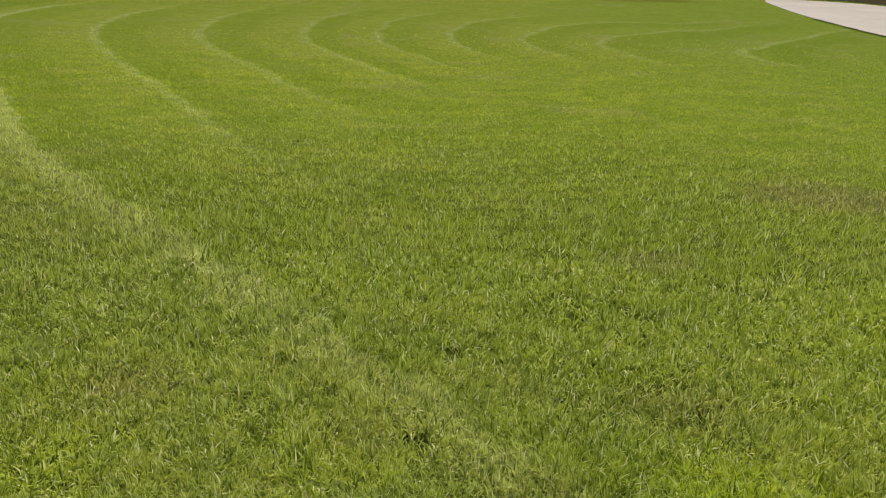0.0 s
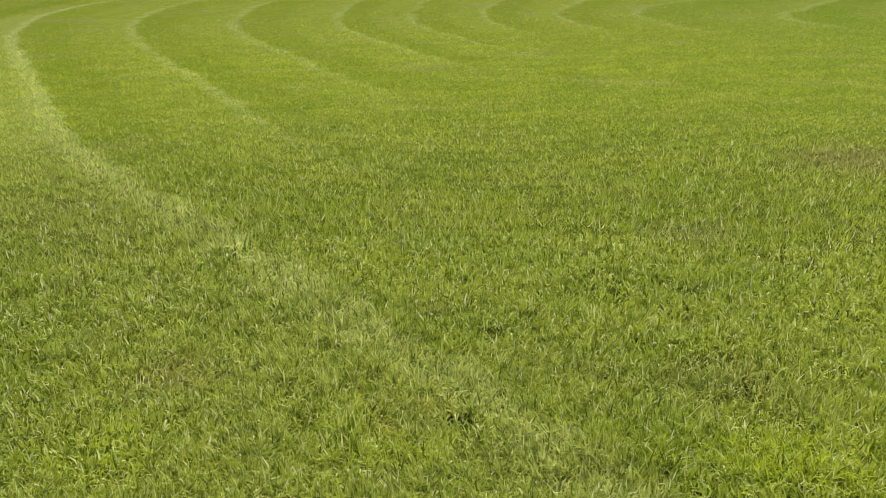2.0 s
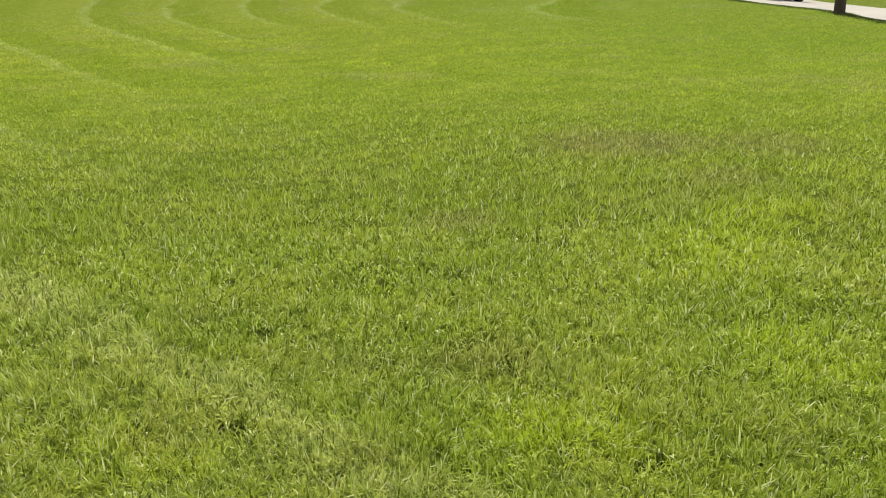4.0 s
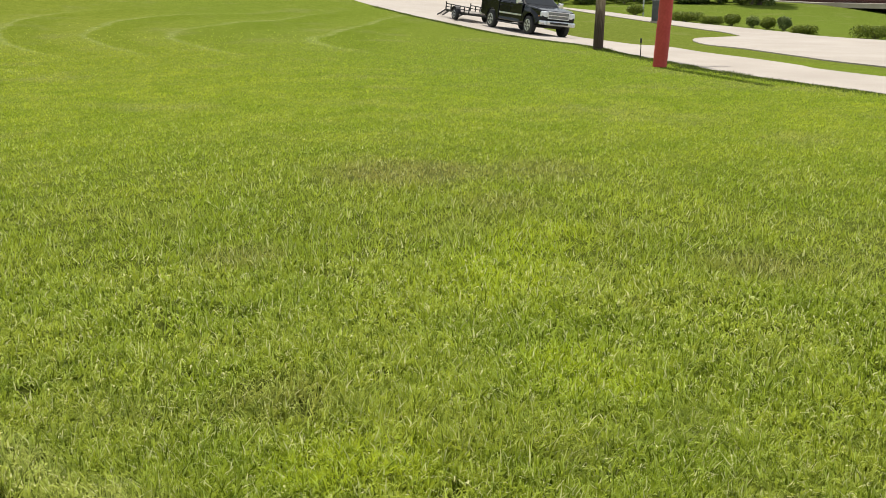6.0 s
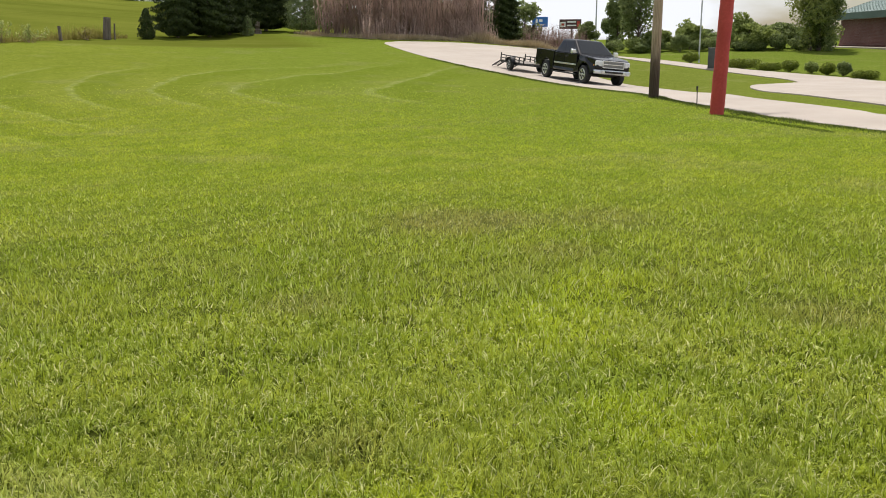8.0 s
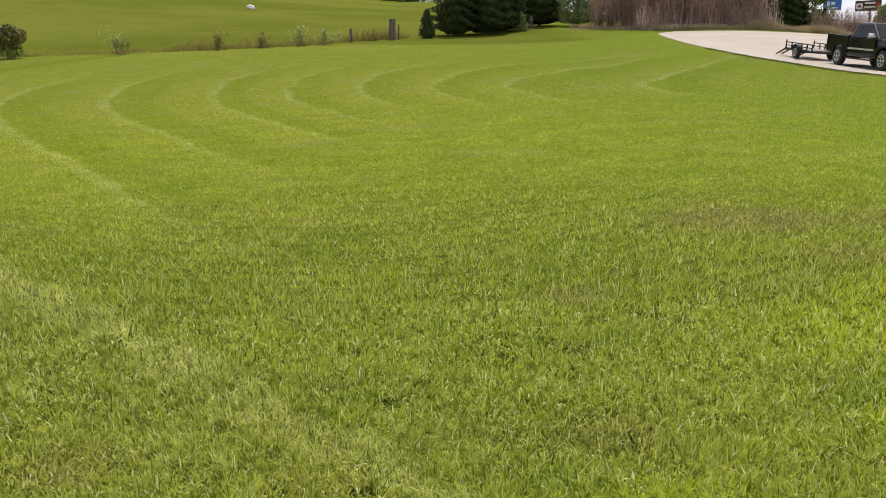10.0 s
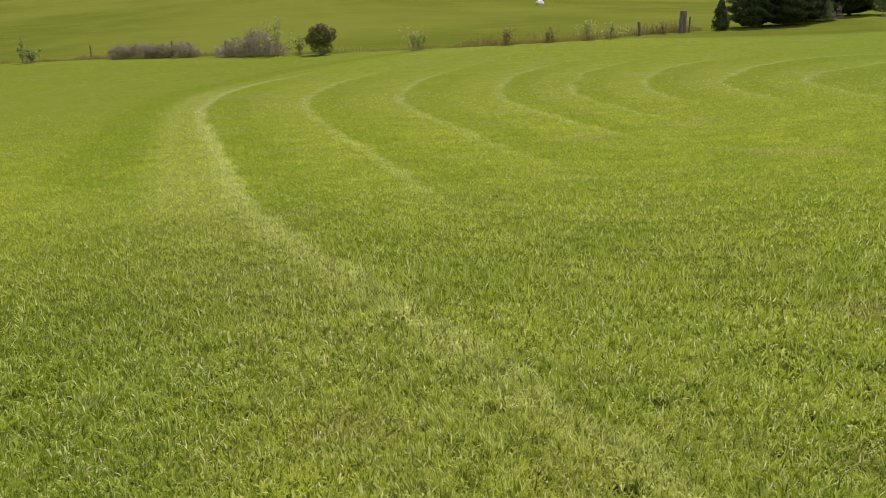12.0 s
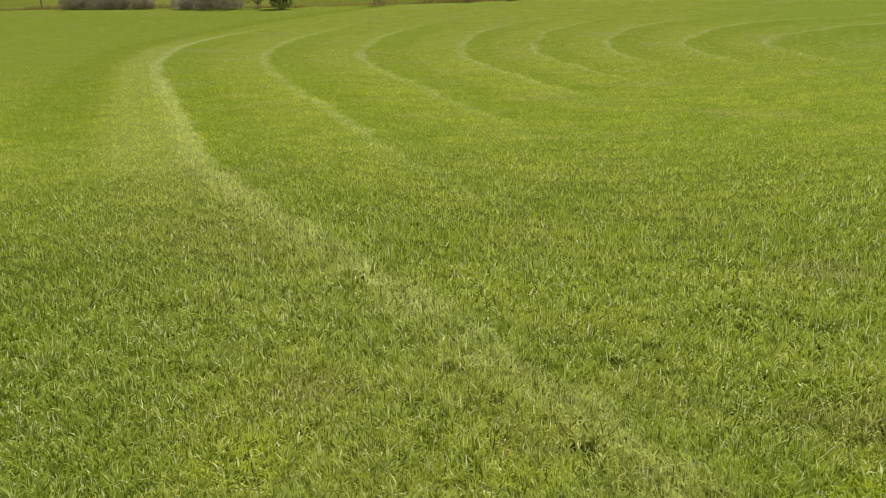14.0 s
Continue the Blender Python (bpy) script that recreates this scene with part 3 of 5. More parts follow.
def grass():
    """Blades of the mown lawn, thinning and coarsening away from where one stands."""
    rng = np.random.default_rng(5)
    n = 1330000
    r = 1.95 * (38.0 / 1.95) ** rng.random(n)
    az = np.radians(rng.uniform(-46, 62, n) + rng.normal(0, 4.0, n))
    # the turf under one's feet, and a thinner sward all round
    m, k = 150000, 120000
    ra, aa = 1.97 * np.sqrt(rng.random(k)), np.radians(rng.uniform(-48, 64, k) + rng.normal(0, 5.0, k))
    rb, ab = 15.0 * rng.random(m) ** 0.6, np.radians(rng.uniform(62, 314, m))
    r, az = np.concatenate([r, ra, rb]), np.concatenate([az, aa, ab])
    x, y = r * np.sin(az), r * np.cos(az)
    r = np.concatenate([r[:n], np.full(k, 2.6), np.full(m, 9.0)])
    n = len(x)
    # tufts: blades spring from one crown and spread outward
    tuft = rng.random(n) < 0.62
    cell = 0.030 + 0.010 * r
    shift = np.floor(y / cell) % 2 * 0.5
    cx = (np.floor(x / cell + shift) - shift + 0.2 + 0.6 * field(rng, 0.07, x * 3, y * 3)) * cell
    cy = (np.floor(y / cell) + 0.2 + 0.6 * field(rng, 0.09, y * 3, x * 3)) * cell
    ox, oy = rng.normal(0, 0.20, n) * cell, rng.normal(0, 0.20, n) * cell
    x, y = np.where(tuft, cx + ox, x), np.where(tuft, cy + oy, y)
    keep = (x < road_edge(y) - 0.12) & (y < 56)
    # bare chinks
    thin = field(rng, 0.35, x, y) * 0.25 + field(rng, 0.09, x, y) * 0.75
    keep &= rng.random(n) < np.clip(-0.22 + 2.4 * thin, 0.05, 1) * (1 - sstep((np.hypot(x, y) - 14) / 24))
    x, y, r, tuft, ox, oy = x[keep], y[keep], r[keep], tuft[keep], ox[keep], oy[keep]
    n = len(x)
    far = np.maximum(1, r / 3.4)
    high = 0.45 + 1.0 * field(rng, 0.55, x, y) * field(rng, 0.17, x, y) + 0.40 * rng.random(n) + 0.25 * field(rng, 2.6, x, y)
    pale = np.exp(-((seam_offset(x, y) + 0.2) / 0.28) ** 2)
    high = high * (1 + 0.25 * pale)
    length = 0.076 * high / (1 + 0.6 * sstep((r - 4.5) / 10))
    width = 0.0068 * far ** 0.72 * rng.uniform(0.4, 1.4, n)
    lean_az = np.where(tuft, np.arctan2(oy, ox) + rng.normal(0, 0.7, n), 2 * np.pi * (field(rng, 0.45, x, y) * 1.4 + field(rng, 0.1, x, y) * 0.6) + rng.normal(0, 1.3, n))
    lean = np.clip(np.abs(rng.normal(1.12, 0.5, n)), 0.05, 1.9) * (1 - 0.12 * sstep((r - 6) / 14))
    dx, dy = np.cos(lean_az), np.sin(lean_az)
    face = lean_az + np.pi / 2 + rng.normal(0, 0.9, n)
    wx, wy = np.cos(face) * width / 2, np.sin(face) * width / 2
    z0 = ground(x, y) - 0.004
    near = r < 5.4
    out_v, out_t, base = [], [], 0
    for sel, bent in ((near, True), (~near, False)):
        m = int(sel.sum())
        X, Y, Z, L, A = x[sel], y[sel], z0[sel], length[sel], lean[sel]
        DX, DY, WX, WY = dx[sel], dy[sel], wx[sel], wy[sel]
        a, b = A * 0.50, np.minimum(A * 1.5, 2.3)
        mx, mz = np.sin(a) * L * 0.55, np.cos(a) * L * 0.55
        tx, tz = mx + np.sin(b) * L * 0.45, np.maximum(mz + np.cos(b) * L * 0.45, 0.008)
        if bent:
            v = np.stack([
                np.stack([X - WX, Y - WY, Z], 1), np.stack([X + WX, Y + WY, Z], 1),
                np.stack([X + DX * mx - WX * 0.85, Y + DY * mx - WY * 0.85, Z + mz], 1), np.stack([X + DX * mx + WX * 0.85, Y + DY * mx + WY * 0.85, Z + mz], 1),
                np.stack([X + DX * tx, Y + DY * tx, Z + tz], 1)], 1)
            k, t = 5, np.array([[0, 1, 3], [0, 3, 2], [2, 3, 4]])
        else:
            v = np.stack([np.stack([X - WX, Y - WY, Z], 1), np.stack([X + WX, Y + WY, Z], 1), np.stack([X + DX * tx, Y + DY * tx, Z + tz], 1)], 1)
            k, t = 3, np.array([[0, 1, 2]])
        out_v.append(v.reshape(-1, 3))
        out_t.append((np.arange(m)[:, None, None] * k + t[None] + base).reshape(-1, 3))
        base += m * k
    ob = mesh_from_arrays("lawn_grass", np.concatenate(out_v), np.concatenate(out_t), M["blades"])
    return tagged(ob, "short mown green lawn grass with paler dry blades", "grass", kind="stuff")


grass()


# ---- plants ----
def leaves(rng, centres, normals, size, spread=0.6):
    """Small four-cornered leaves about the centres, turned about the normals."""
    n = len(centres)
    nrm = normals + rng.normal(0, spread, (n, 3))
    nrm /= np.linalg.norm(nrm, axis=1)[:, None] + 1e-9
    a = np.cross(nrm, rng.normal(0, 1, (n, 3)))
    a /= np.linalg.norm(a, axis=1)[:, None] + 1e-9
    b = np.cross(nrm, a)
    s = size * rng.uniform(0.6, 1.4, n)[:, None]
    v = np.stack([centres - a * s, centres - b * s * 0.5, centres + a * s, centres + b * s * 0.5], 1).reshape(-1, 3)
    q = np.arange(n)[:, None, None] * 4 + np.array([[0, 1, 2], [0, 2, 3]])[None]
    return v, q.reshape(-1, 3)


def clumps(rng, blobs, count):
    """Places near the skins of uneven lumps (x, y, z, rx, ry, rz), and the way out."""
    w = np.array([b[3] * b[4] + b[4] * b[5] + b[3] * b[5] for b in blobs])
    pick = rng.choice(len(blobs), count, p=w / w.sum())
    B = np.array(blobs)[pick]
    d = rng.normal(0, 1, (count, 3))
    d /= np.linalg.norm(d, axis=1)[:, None]
    f = rng.uniform(0.45, 1.0, count) ** 0.45
    f *= 1 + 0.16 * np.sin(d[:, 0] * 7 + pick) * np.cos(d[:, 2] * 9 + d[:, 1] * 6)
    return B[:, :3] + d * f[:, None] * B[:, 3:], d


def foliage(name, rng, blobs, count, size, material, parent, spread=0.7):
    c, d = clumps(rng, blobs, count)
    c[:, 2] = np.maximum(c[:, 2], 0.02)
    v, t = leaves(rng, c, d, size, spread)
    ob = mesh_from_arrays(name, v, t, material)
    ob.parent = parent
    return ob


def limb(bm, points, r0, r1, sides=7):
    """A tapered, bent branch through points."""
    rings = []
    for i, p in enumerate(points):
        p = Vector(p)
        d = (Vector(points[min(i + 1, len(points) - 1)]) - Vector(points[max(i - 1, 0)])).normalized()
        q = d.to_track_quat("Z", "Y")
        r = r0 + (r1 - r0) * i / (len(points) - 1)
        rings.append([bm.verts.new(p + q @ Vector((r * math.cos(k * math.tau / sides), r * math.sin(k * math.tau / sides), 0))) for k in range(sides)])
    for a, b in zip(rings, rings[1:]):
        for k in range(sides):
            bm.faces.new((a[k], a[(k + 1) % sides], b[(k + 1) % sides], b[k]))
    bm.faces.new(rings[0][::-1])
    bm.faces.new(rings[-1])


def conifer(x, y, high, wide, seed, label, name="cedar_tree", leaf="cedar", density=1.0, foot=0.03, group="", taper=0.8):
    """An evergreen: a trunk in a ragged cone of drooping sprays."""
    rng = np.random.default_rng(seed)
    tree = thing(name, (x, y, gz(x, y) - 0.03), label, "tree", group)
    bm = bmesh.new()
    limb(bm, [(0, 0, 0), (0.03, 0.02, high * 0.5), (0, 0, high * 0.95)], max(0.05, high * 0.022), 0.015)
    part("trunk", bm, M["bark"], tree)
    n = int(1750 * density * high * wide / 3)
    h = foot + (1 - foot) * rng.random(n) ** 1.25
    az = rng.uniform(0, math.tau, n)
    tier = 0.82 + 0.18 * np.sin(h * high * 9 + 3 * np.sin(az * 2 + seed))
    lump = 1 + 0.20 * np.sin(az * 3 + seed) * np.sin(h * 8 + seed) + 0.12 * np.sin(az * 5 + h * 13)
    body = np.minimum(1, (h - foot + 0.06) / 0.14)
    rad = wide / 2 * (1 - h ** 1.6) ** taper * tier * lump * body * rng.uniform(0.35, 1.0, n) ** 0.35 + 0.03
    c = np.stack([rad * np.cos(az), rad * np.sin(az), h * high], 1)
    d = np.stack([np.cos(az), np.sin(az), np.full(n, 0.25)], 1)
    v, t = leaves(rng, c, d, 0.046 * (1 + high * 0.14), 0.6)
    crown = mesh_from_arrays("crown", v, t, M[leaf])
    crown.parent = tree
    return tree


def broadleaf(x, y, high, wide, seed, label, leaf="leaf", bole=0.25, count=7000, size=0.16, group="", name="tree"):
    """A leafy tree: a forked trunk with limbs and an uneven crown of clumps."""
    rng = np.random.default_rng(seed)
    tree = thing(name, (x, y, gz(x, y) - 0.05), label, "tree", group)
    blobs = []
    bm = bmesh.new()
    fork = high * max(bole, 0.12)
    limb(bm, [(0, 0, 0), (0.05, 0.03, fork * 0.6), (0, 0, fork), (0.1, 0.05, high * 0.8)], high * 0.028 + 0.03, 0.03, 9)
    for k in range(9):
        a, e = rng.uniform(0, math.tau), rng.uniform(0.15, 0.95)
        rr = wide / 2 * (0.35 + 0.4 * rng.random()) * (1.15 - 0.55 * e)
        tip = Vector((math.cos(a) * rr, math.sin(a) * rr, fork + (high - fork) * e * 0.85))
        start = Vector((0, 0, fork * (0.8 + 0.2 * rng.random()) + (tip.z - fork) * 0.3))
        limb(bm, [start, (start + tip) / 2 + Vector((0, 0, 0.12 * high * 0.3)), tip], high * 0.010 + 0.015, 0.012, 6)
        blobs.append((*tip, *(wide * rng.uniform(0.17, 0.27) for _ in range(2)), (high - fork) * rng.uniform(0.13, 0.22)))
    for k in range(16):
        a, e = rng.uniform(0, math.tau), rng.uniform(0.0, 1.0)
        rr = wide / 2 * rng.uniform(0.3, 0.85) * math.sqrt(max(0.05, 1 - (2 * e - 0.9) ** 2 * 0.8))
        blobs.append((math.cos(a) * rr, math.sin(a) * rr, high * (0.05 + 0.88 * e) if bole < 0.16 else fork + (high - fork) * (0.05 + 0.87 * e), *(wide * rng.uniform(0.10, 0.2) for _ in range(2)), (high - fork) * rng.uniform(0.08, 0.15)))
    part("trunk", bm, M["bark"], tree)
    foliage("crown", rng, blobs, int(count * 1.35), size * 0.78, M[leaf], tree)
    return tree


def shrub(x, y, size, seed, label, leaf="shrub", flat=False, turn=0.0, name="shrub", group="", count=2600, grain=0.045):
    """A clipped bush: short stems under a dense, lumpy skin of leaves."""
    rng = np.random.default_rng(seed)
    w, d, h = size
    ob = thing(name, (x, y, gz(x, y) - 0.02), label, "shrub", group, turn=turn)
    bm = bmesh.new()
    for k in range(5):
        a = k * 1.3 + seed
        limb(bm, [(0.05 * math.cos(a), 0.05 * math.sin(a), 0), (0.12 * w * math.cos(a), 0.12 * d * math.sin(a), h * 0.3), (0.28 * w * math.cos(a), 0.28 * d * math.sin(a), h * 0.6)], 0.025, 0.01, 5)
    part("stems", bm, M["bark"], ob)
    blobs = []
    if flat:
        for k in range(9):
            for j in (-1, 1):
                blobs.append((w * (k / 8 - 0.5) * 0.82, d * 0.22 * j, h * (0.50 + 0.06 * rng.random()), w * 0.12 + 0.1, d * 0.32, h * 0.47))
    else:
        blobs.append((0, 0, h * 0.52, w * 0.44, d * 0.44, h * 0.46))
        for k in range(10):
            a, e = rng.uniform(0, math.tau), rng.uniform(-0.5, 0.9)
            blobs.append((math.cos(a) * w * 0.27, math.sin(a) * d * 0.27, h * (0.5 + 0.26 * e), w * 0.2, d * 0.2, h * 0.2))
    foliage("leaves", rng, blobs, count, grain, M[leaf], ob, 0.6)
    return ob


def spikes(rng, x, y, z, high, width, lean=0.25):
    """Upright thin blades and stems from many feet."""
    n = len(x)
    a, f = rng.uniform(0, math.tau, n), rng.uniform(0, math.tau, n)
    l = np.abs(rng.normal(0, lean, n)) * high
    wx, wy = np.cos(f) * width / 2, np.sin(f) * width / 2
    v = np.stack([np.stack([x - wx, y - wy, z], 1), np.stack([x + wx, y + wy, z], 1), np.stack([x + np.cos(a) * l, y + np.sin(a) * l, z + high], 1)], 1)
    return v.reshape(-1, 3), np.arange(3 * n).reshape(-1, 3)


def thicket(name, label, category, feet, tall, seed, material, twigs=9, thick=0.035):
    """Bare saplings and stems with forked twigs, too many to count."""
    rng = np.random.default_rng(seed)
    V, T, base = [], [], 0
    for x, y in feet:
        h = tall * rng.uniform(0.55, 1.15)
        lean = rng.normal(0, 0.09, 2) * h
        z = gz(x, y) - 0.05
        p0, p1 = np.array([x, y, z]), np.array([x + lean[0], y + lean[1], z + h])
        r = thick * rng.uniform(0.5, 1.3)
        ring = [np.array([math.cos(k * 2.094), math.sin(k * 2.094), 0]) for k in range(3)]
        V.append(np.array([p0 + q * r for q in ring] + [p1]))
        T.append(np.array([[0, 1, 3], [1, 2, 3], [2, 0, 3]]) + base)
        base += 4
        for k in range(twigs):
            s = rng.uniform(0.12, 0.95)
            a, up = rng.uniform(0, math.tau), rng.uniform(0.3, 1.1)
            l = h * rng.uniform(0.10, 0.30) * (1.1 - 0.5 * s)
            q0 = p0 + (p1 - p0) * s
            q1 = q0 + np.array([math.cos(a), math.sin(a), up]) * l * 0.8
            side = np.array([-math.sin(a), math.cos(a), 0.3]) * r * 0.45
            q2 = q1 + np.array([math.cos(a + 0.6), math.sin(a + 0.6), 0.9]) * l * 0.4
            V.append(np.array([q0 - side, q0 + side, q1, q0 + (q1 - q0) * 0.6 - side * 0.4, q0 + (q1 - q0) * 0.6 + side * 0.4, q2]))
            T.append(np.array([[0, 1, 2], [3, 4, 5]]) + base)
            base += 6
    ob = mesh_from_arrays(name, np.concatenate(V), np.concatenate(T), M[material])
    return tagged(ob, label, category, kind="stuff")


def tangle(rng, blobs, count, length, width):
    """Arching dead canes filling lumps."""
    c, d = clumps(rng, blobs, count)
    c[:, 2] = np.maximum(c[:, 2], 0.03)
    a = np.stack([rng.normal(0, 0.6, count), rng.normal(0, 0.6, count), rng.normal(0.4, 0.7, count)], 1)
    a /= np.linalg.norm(a, axis=1)[:, None]
    L = length * rng.uniform(0.5, 1.3, count)[:, None]
    s = np.cross(a, d)
    s = s / (np.linalg.norm(s, axis=1)[:, None] + 1e-6) * width / 2
    tip = c + a * L + np.array([0, 0, -0.12]) * L
    tip[:, 2] = np.maximum(tip[:, 2], 0.02)
    v = np.stack([c - s, c + s, tip], 1)
    return v.reshape(-1, 3), np.arange(3 * count).reshape(-1, 3)


# ---- the pickup and its trailer ----
def slab_on(bm, quad, u0, u1, v0, v1, lift=0.006, thick=0.02):
    """A thin plate on a four-cornered face, over a share of its width and height."""
    a, b, c, d = (Vector(p) for p in quad)
    n = (b - a).cross(d - a).normalized()

    def at(u, v):
        return (a * (1 - u) + b * u) * (1 - v) + (d * (1 - u) + c * u) * v

    pts = [at(u0, v0), at(u1, v0), at(u1, v1), at(u0, v1)]
    top, low = [bm.verts.new(p + n * lift) for p in pts], [bm.verts.new(p - n * thick) for p in pts]
    bm.faces.new(top)
    bm.faces.new(low[::-1])
    for i in range(4):
        j = (i + 1) % 4
        bm.faces.new((top[i], low[i], low[j], top[j]))


def wheel(parent, name, x, y, z, r, w, side, spokes=6, bright=True):
    hub = new(name)
    hub.parent = parent
    hub.matrix_local = pose(x, y, z, -90 * side)
    bm = bmesh.new()
    lathe(bm, [(r * 0.60, -w / 2), (r * 0.90, -w / 2), (r * 0.985, -w * 0.40), (r, -w * 0.25), (r, w * 0.25), (r * 0.985, w * 0.40), (r * 0.90, w / 2), (r * 0.60, w / 2)], Matrix(), 28)
    part("tyre", bm, M["rubber"], hub, smooth=False)
    bm = bmesh.new()
    lathe(bm, [(r * 0.62, w * 0.30), (r * 0.63, w * 0.52), (r * 0.56, w * 0.53), (r * 0.53, w * 0.36)], Matrix(), 28)
    lathe(bm, [(r * 0.17, w * 0.36), (r * 0.16, w * 0.50), (r * 0.08, w * 0.54)], Matrix(), 16)
    for k in range(spokes):
        a = k * math.tau / spokes
        bar(bm, (math.cos(a) * r * 0.12, math.sin(a) * r * 0.12, w * 0.44), (math.cos(a) * r * 0.57, math.sin(a) * r * 0.57, w * 0.47), r * 0.15, w * 0.10)
    part("rim", bm, M["chrome"] if bright else M["steel_grey"], hub)
    return hub


def pickup():
    """A crew-cab pickup, its nose along x."""
    zf, zr = gz(20.55, 32.2), gz(20.55, 35.8)
    tip = math.degrees(math.atan2(gz(19.7, 34) - gz(21.4, 34), 1.7))
    truck = thing("pickup_truck", (0, 0, 0), "glossy black crew-cab pickup truck parked on the concrete lane", "truck")
    truck.matrix_world = pose(20.42, 34.08, (zf + zr) / 2 + 0.012, -tip, math.degrees(math.atan2(zr - zf, 3.6)), -91.5) @ Matrix.Diagonal((0.93, 0.93, 0.92, 1))
    wb, hw = 1.80, 0.97

    def arch(cx, r, a0, a1, n=10):
        return [(cx + r * math.cos(math.radians(a0 + (a1 - a0) * k / n)), 0.42 + r * math.sin(math.radians(a0 + (a1 - a0) * k / n))) for k in range(n + 1)]

    def sides(outline, half, bevel):
        bm = bmesh.new()
        a = [bm.verts.new((x, -half, z)) for x, z in outline]
        f = bm.faces.new(a)
        made = bmesh.ops.extrude_face_region(bm, geom=[f])
        bmesh.ops.translate(bm, vec=(0, 2 * half, 0), verts=[v for v in made["geom"] if isinstance(v, bmesh.types.BMVert)])
        bmesh.ops.recalc_face_normals(bm, faces=bm.faces)
        if bevel:
            rim = [e for e in bm.edges if abs(e.verts[0].co.y - e.verts[1].co.y) < 1e-4]
            bmesh.ops.bevel(bm, geom=rim, offset=bevel, segments=2, profile=0.6, affect="EDGES")
        return bm

    def nosed(bm):
        """Draws the nose in towards the front and rounds the shoulders inward."""
        for v in bm.verts:
            x, y, z = v.co
            v.co.y = y * (1 - 0.15 * min(max((x - 2.0) / 0.75, 0), 1) ** 1.6) * (1 - 0.07 * min(max((z - 1.0) / 0.25, 0), 1))
        return bm

    front = [(2.66, 0.60), (2.72, 0.80), (2.70, 1.02), (2.60, 1.12), (2.30, 1.185), (1.75, 1.235), (1.20, 1.27), (-1.08, 1.29), (-1.08, 0.46)]
    body = part("body", nosed(sides(front + [(0.9, 0.42)] + [(1.30, 0.46)] + arch(wb, 0.50, 178, 2)[0:] + [(2.40, 0.50)], hw, 0.06)), M["black_paint"], truck, "glossy black paint")
    # the open load bed: two walls, a floor and the bulkhead
    bed_line = [(-1.10, 0.46), (-1.10, 1.30), (-2.93, 1.33), (-2.95, 0.62), (-2.45, 0.55)] + arch(-wb, 0.50, 178, 2)[0:]
    for s in (-1, 1):
        bm = sides(bed_line, 0.05, 0.015)
        bmesh.ops.translate(bm, vec=(0, s * (hw - 0.05), 0), verts=bm.verts)
        part("bed_side", bm, M["black_paint"], truck)
    bm = bmesh.new()
    box(bm, (-2.02, 0, 0.80), (1.80, 1.84, 0.06))
    part("bed_floor", bm, M["steel_black"], truck)
    bm = bmesh.new()
    box(bm, (-2.93, 0, 1.0), (0.05, 1.80, 0.64), 0.015)
    box(bm, (-2.962, 0, 1.16), (0.02, 0.30, 0.08), 0.006)
    part("tailgate", bm, M["black_paint"], truck)
    # cab
    base = [(-1.06, 0.93, 1.28), (1.26, 0.93, 1.27)]
    roof = [(-0.80, 0.71, 1.89), (0.30, 0.71, 1.90)]
    bm = bmesh.new()
    ring = [bm.verts.new(p) for p in (base[0], base[1], (base[1][0], -base[1][1], base[1][2]), (base[0][0], -base[0][1], base[0][2]))]
    mid = [bm.verts.new(p) for p in (roof[0], roof[1], (roof[1][0], -roof[1][1], roof[1][2]), (roof[0][0], -roof[0][1], roof[0][2]))]
    bm.faces.new(mid)
    bm.faces.new(ring[::-1])
    for i in range(4):
        bm.faces.new((ring[i], ring[(i + 1) % 4], mid[(i + 1) % 4], mid[i]))
    bmesh.ops.recalc_face_normals(bm, faces=bm.faces)
    bmesh.ops.bevel(bm, geom=[e for e in bm.edges if min(v.co.z for v in e.verts) > 1.26 and max(v.co.z for v in e.verts) > 1.5], offset=0.10, segments=4, profile=0.5, affect="EDGES")
    part("cab", bm, M["black_paint"], truck)
    L = lambda p, s: (p[0], p[1] * s, p[2])
    for s in (-1, 1):
        q = [L(base[0], s), L(base[1], s), L(roof[1], s), L(roof[0], s)]
        if s == 1:
            q = [q[1], q[0], q[3], q[2]]
        cuts = ((0.09, 0.40), (0.44, 0.86)) if s == -1 else ((0.14, 0.56), (0.60, 0.91))
        for u0, u1 in cuts:
            bm = bmesh.new()
            slab_on(bm, q, u0, u1, 0.10, 0.84)
            part("side_window", bm, M["glass"], truck)
        for x0, x1 in ((-0.98, 0.02), (0.05, 1.16)):
            bm = bmesh.new()
            box(bm, ((x0 + x1) / 2, s * (hw + 0.002), 0.92), (x1 - x0, 0.03, 0.66), 0.012)
            door = part("door", bm, M["black_paint"], truck)
            bm = bmesh.new()
            box(bm, (x0 + 0.14, s * (hw + 0.03), 1.12), (0.20, 0.035, 0.045), 0.012)
            part("door_handle", bm, M["black_paint"], door)
        bm = bmesh.new()
        box(bm, (0.1, s * (hw + 0.025), 0.78), (2.1, 0.03, 0.07), 0.01)
        part("side_moulding", bm, M["chrome"], truck, "worn chrome strip")
        bm = bmesh.new()
        box(bm, (0.1, s * (hw - 0.02), 0.36), (2.3, 0.16, 0.06), 0.02)
        part("running_board", bm, M["steel_black"], truck)
        bm = bmesh.new()
        box(bm, (0.98, s * 1.10, 1.36), (0.13, 0.24, 0.20), 0.04)
        bar(bm, (1.0, s * 0.90, 1.32), (1.0, s * 1.02, 1.34), 0.05, 0.05)
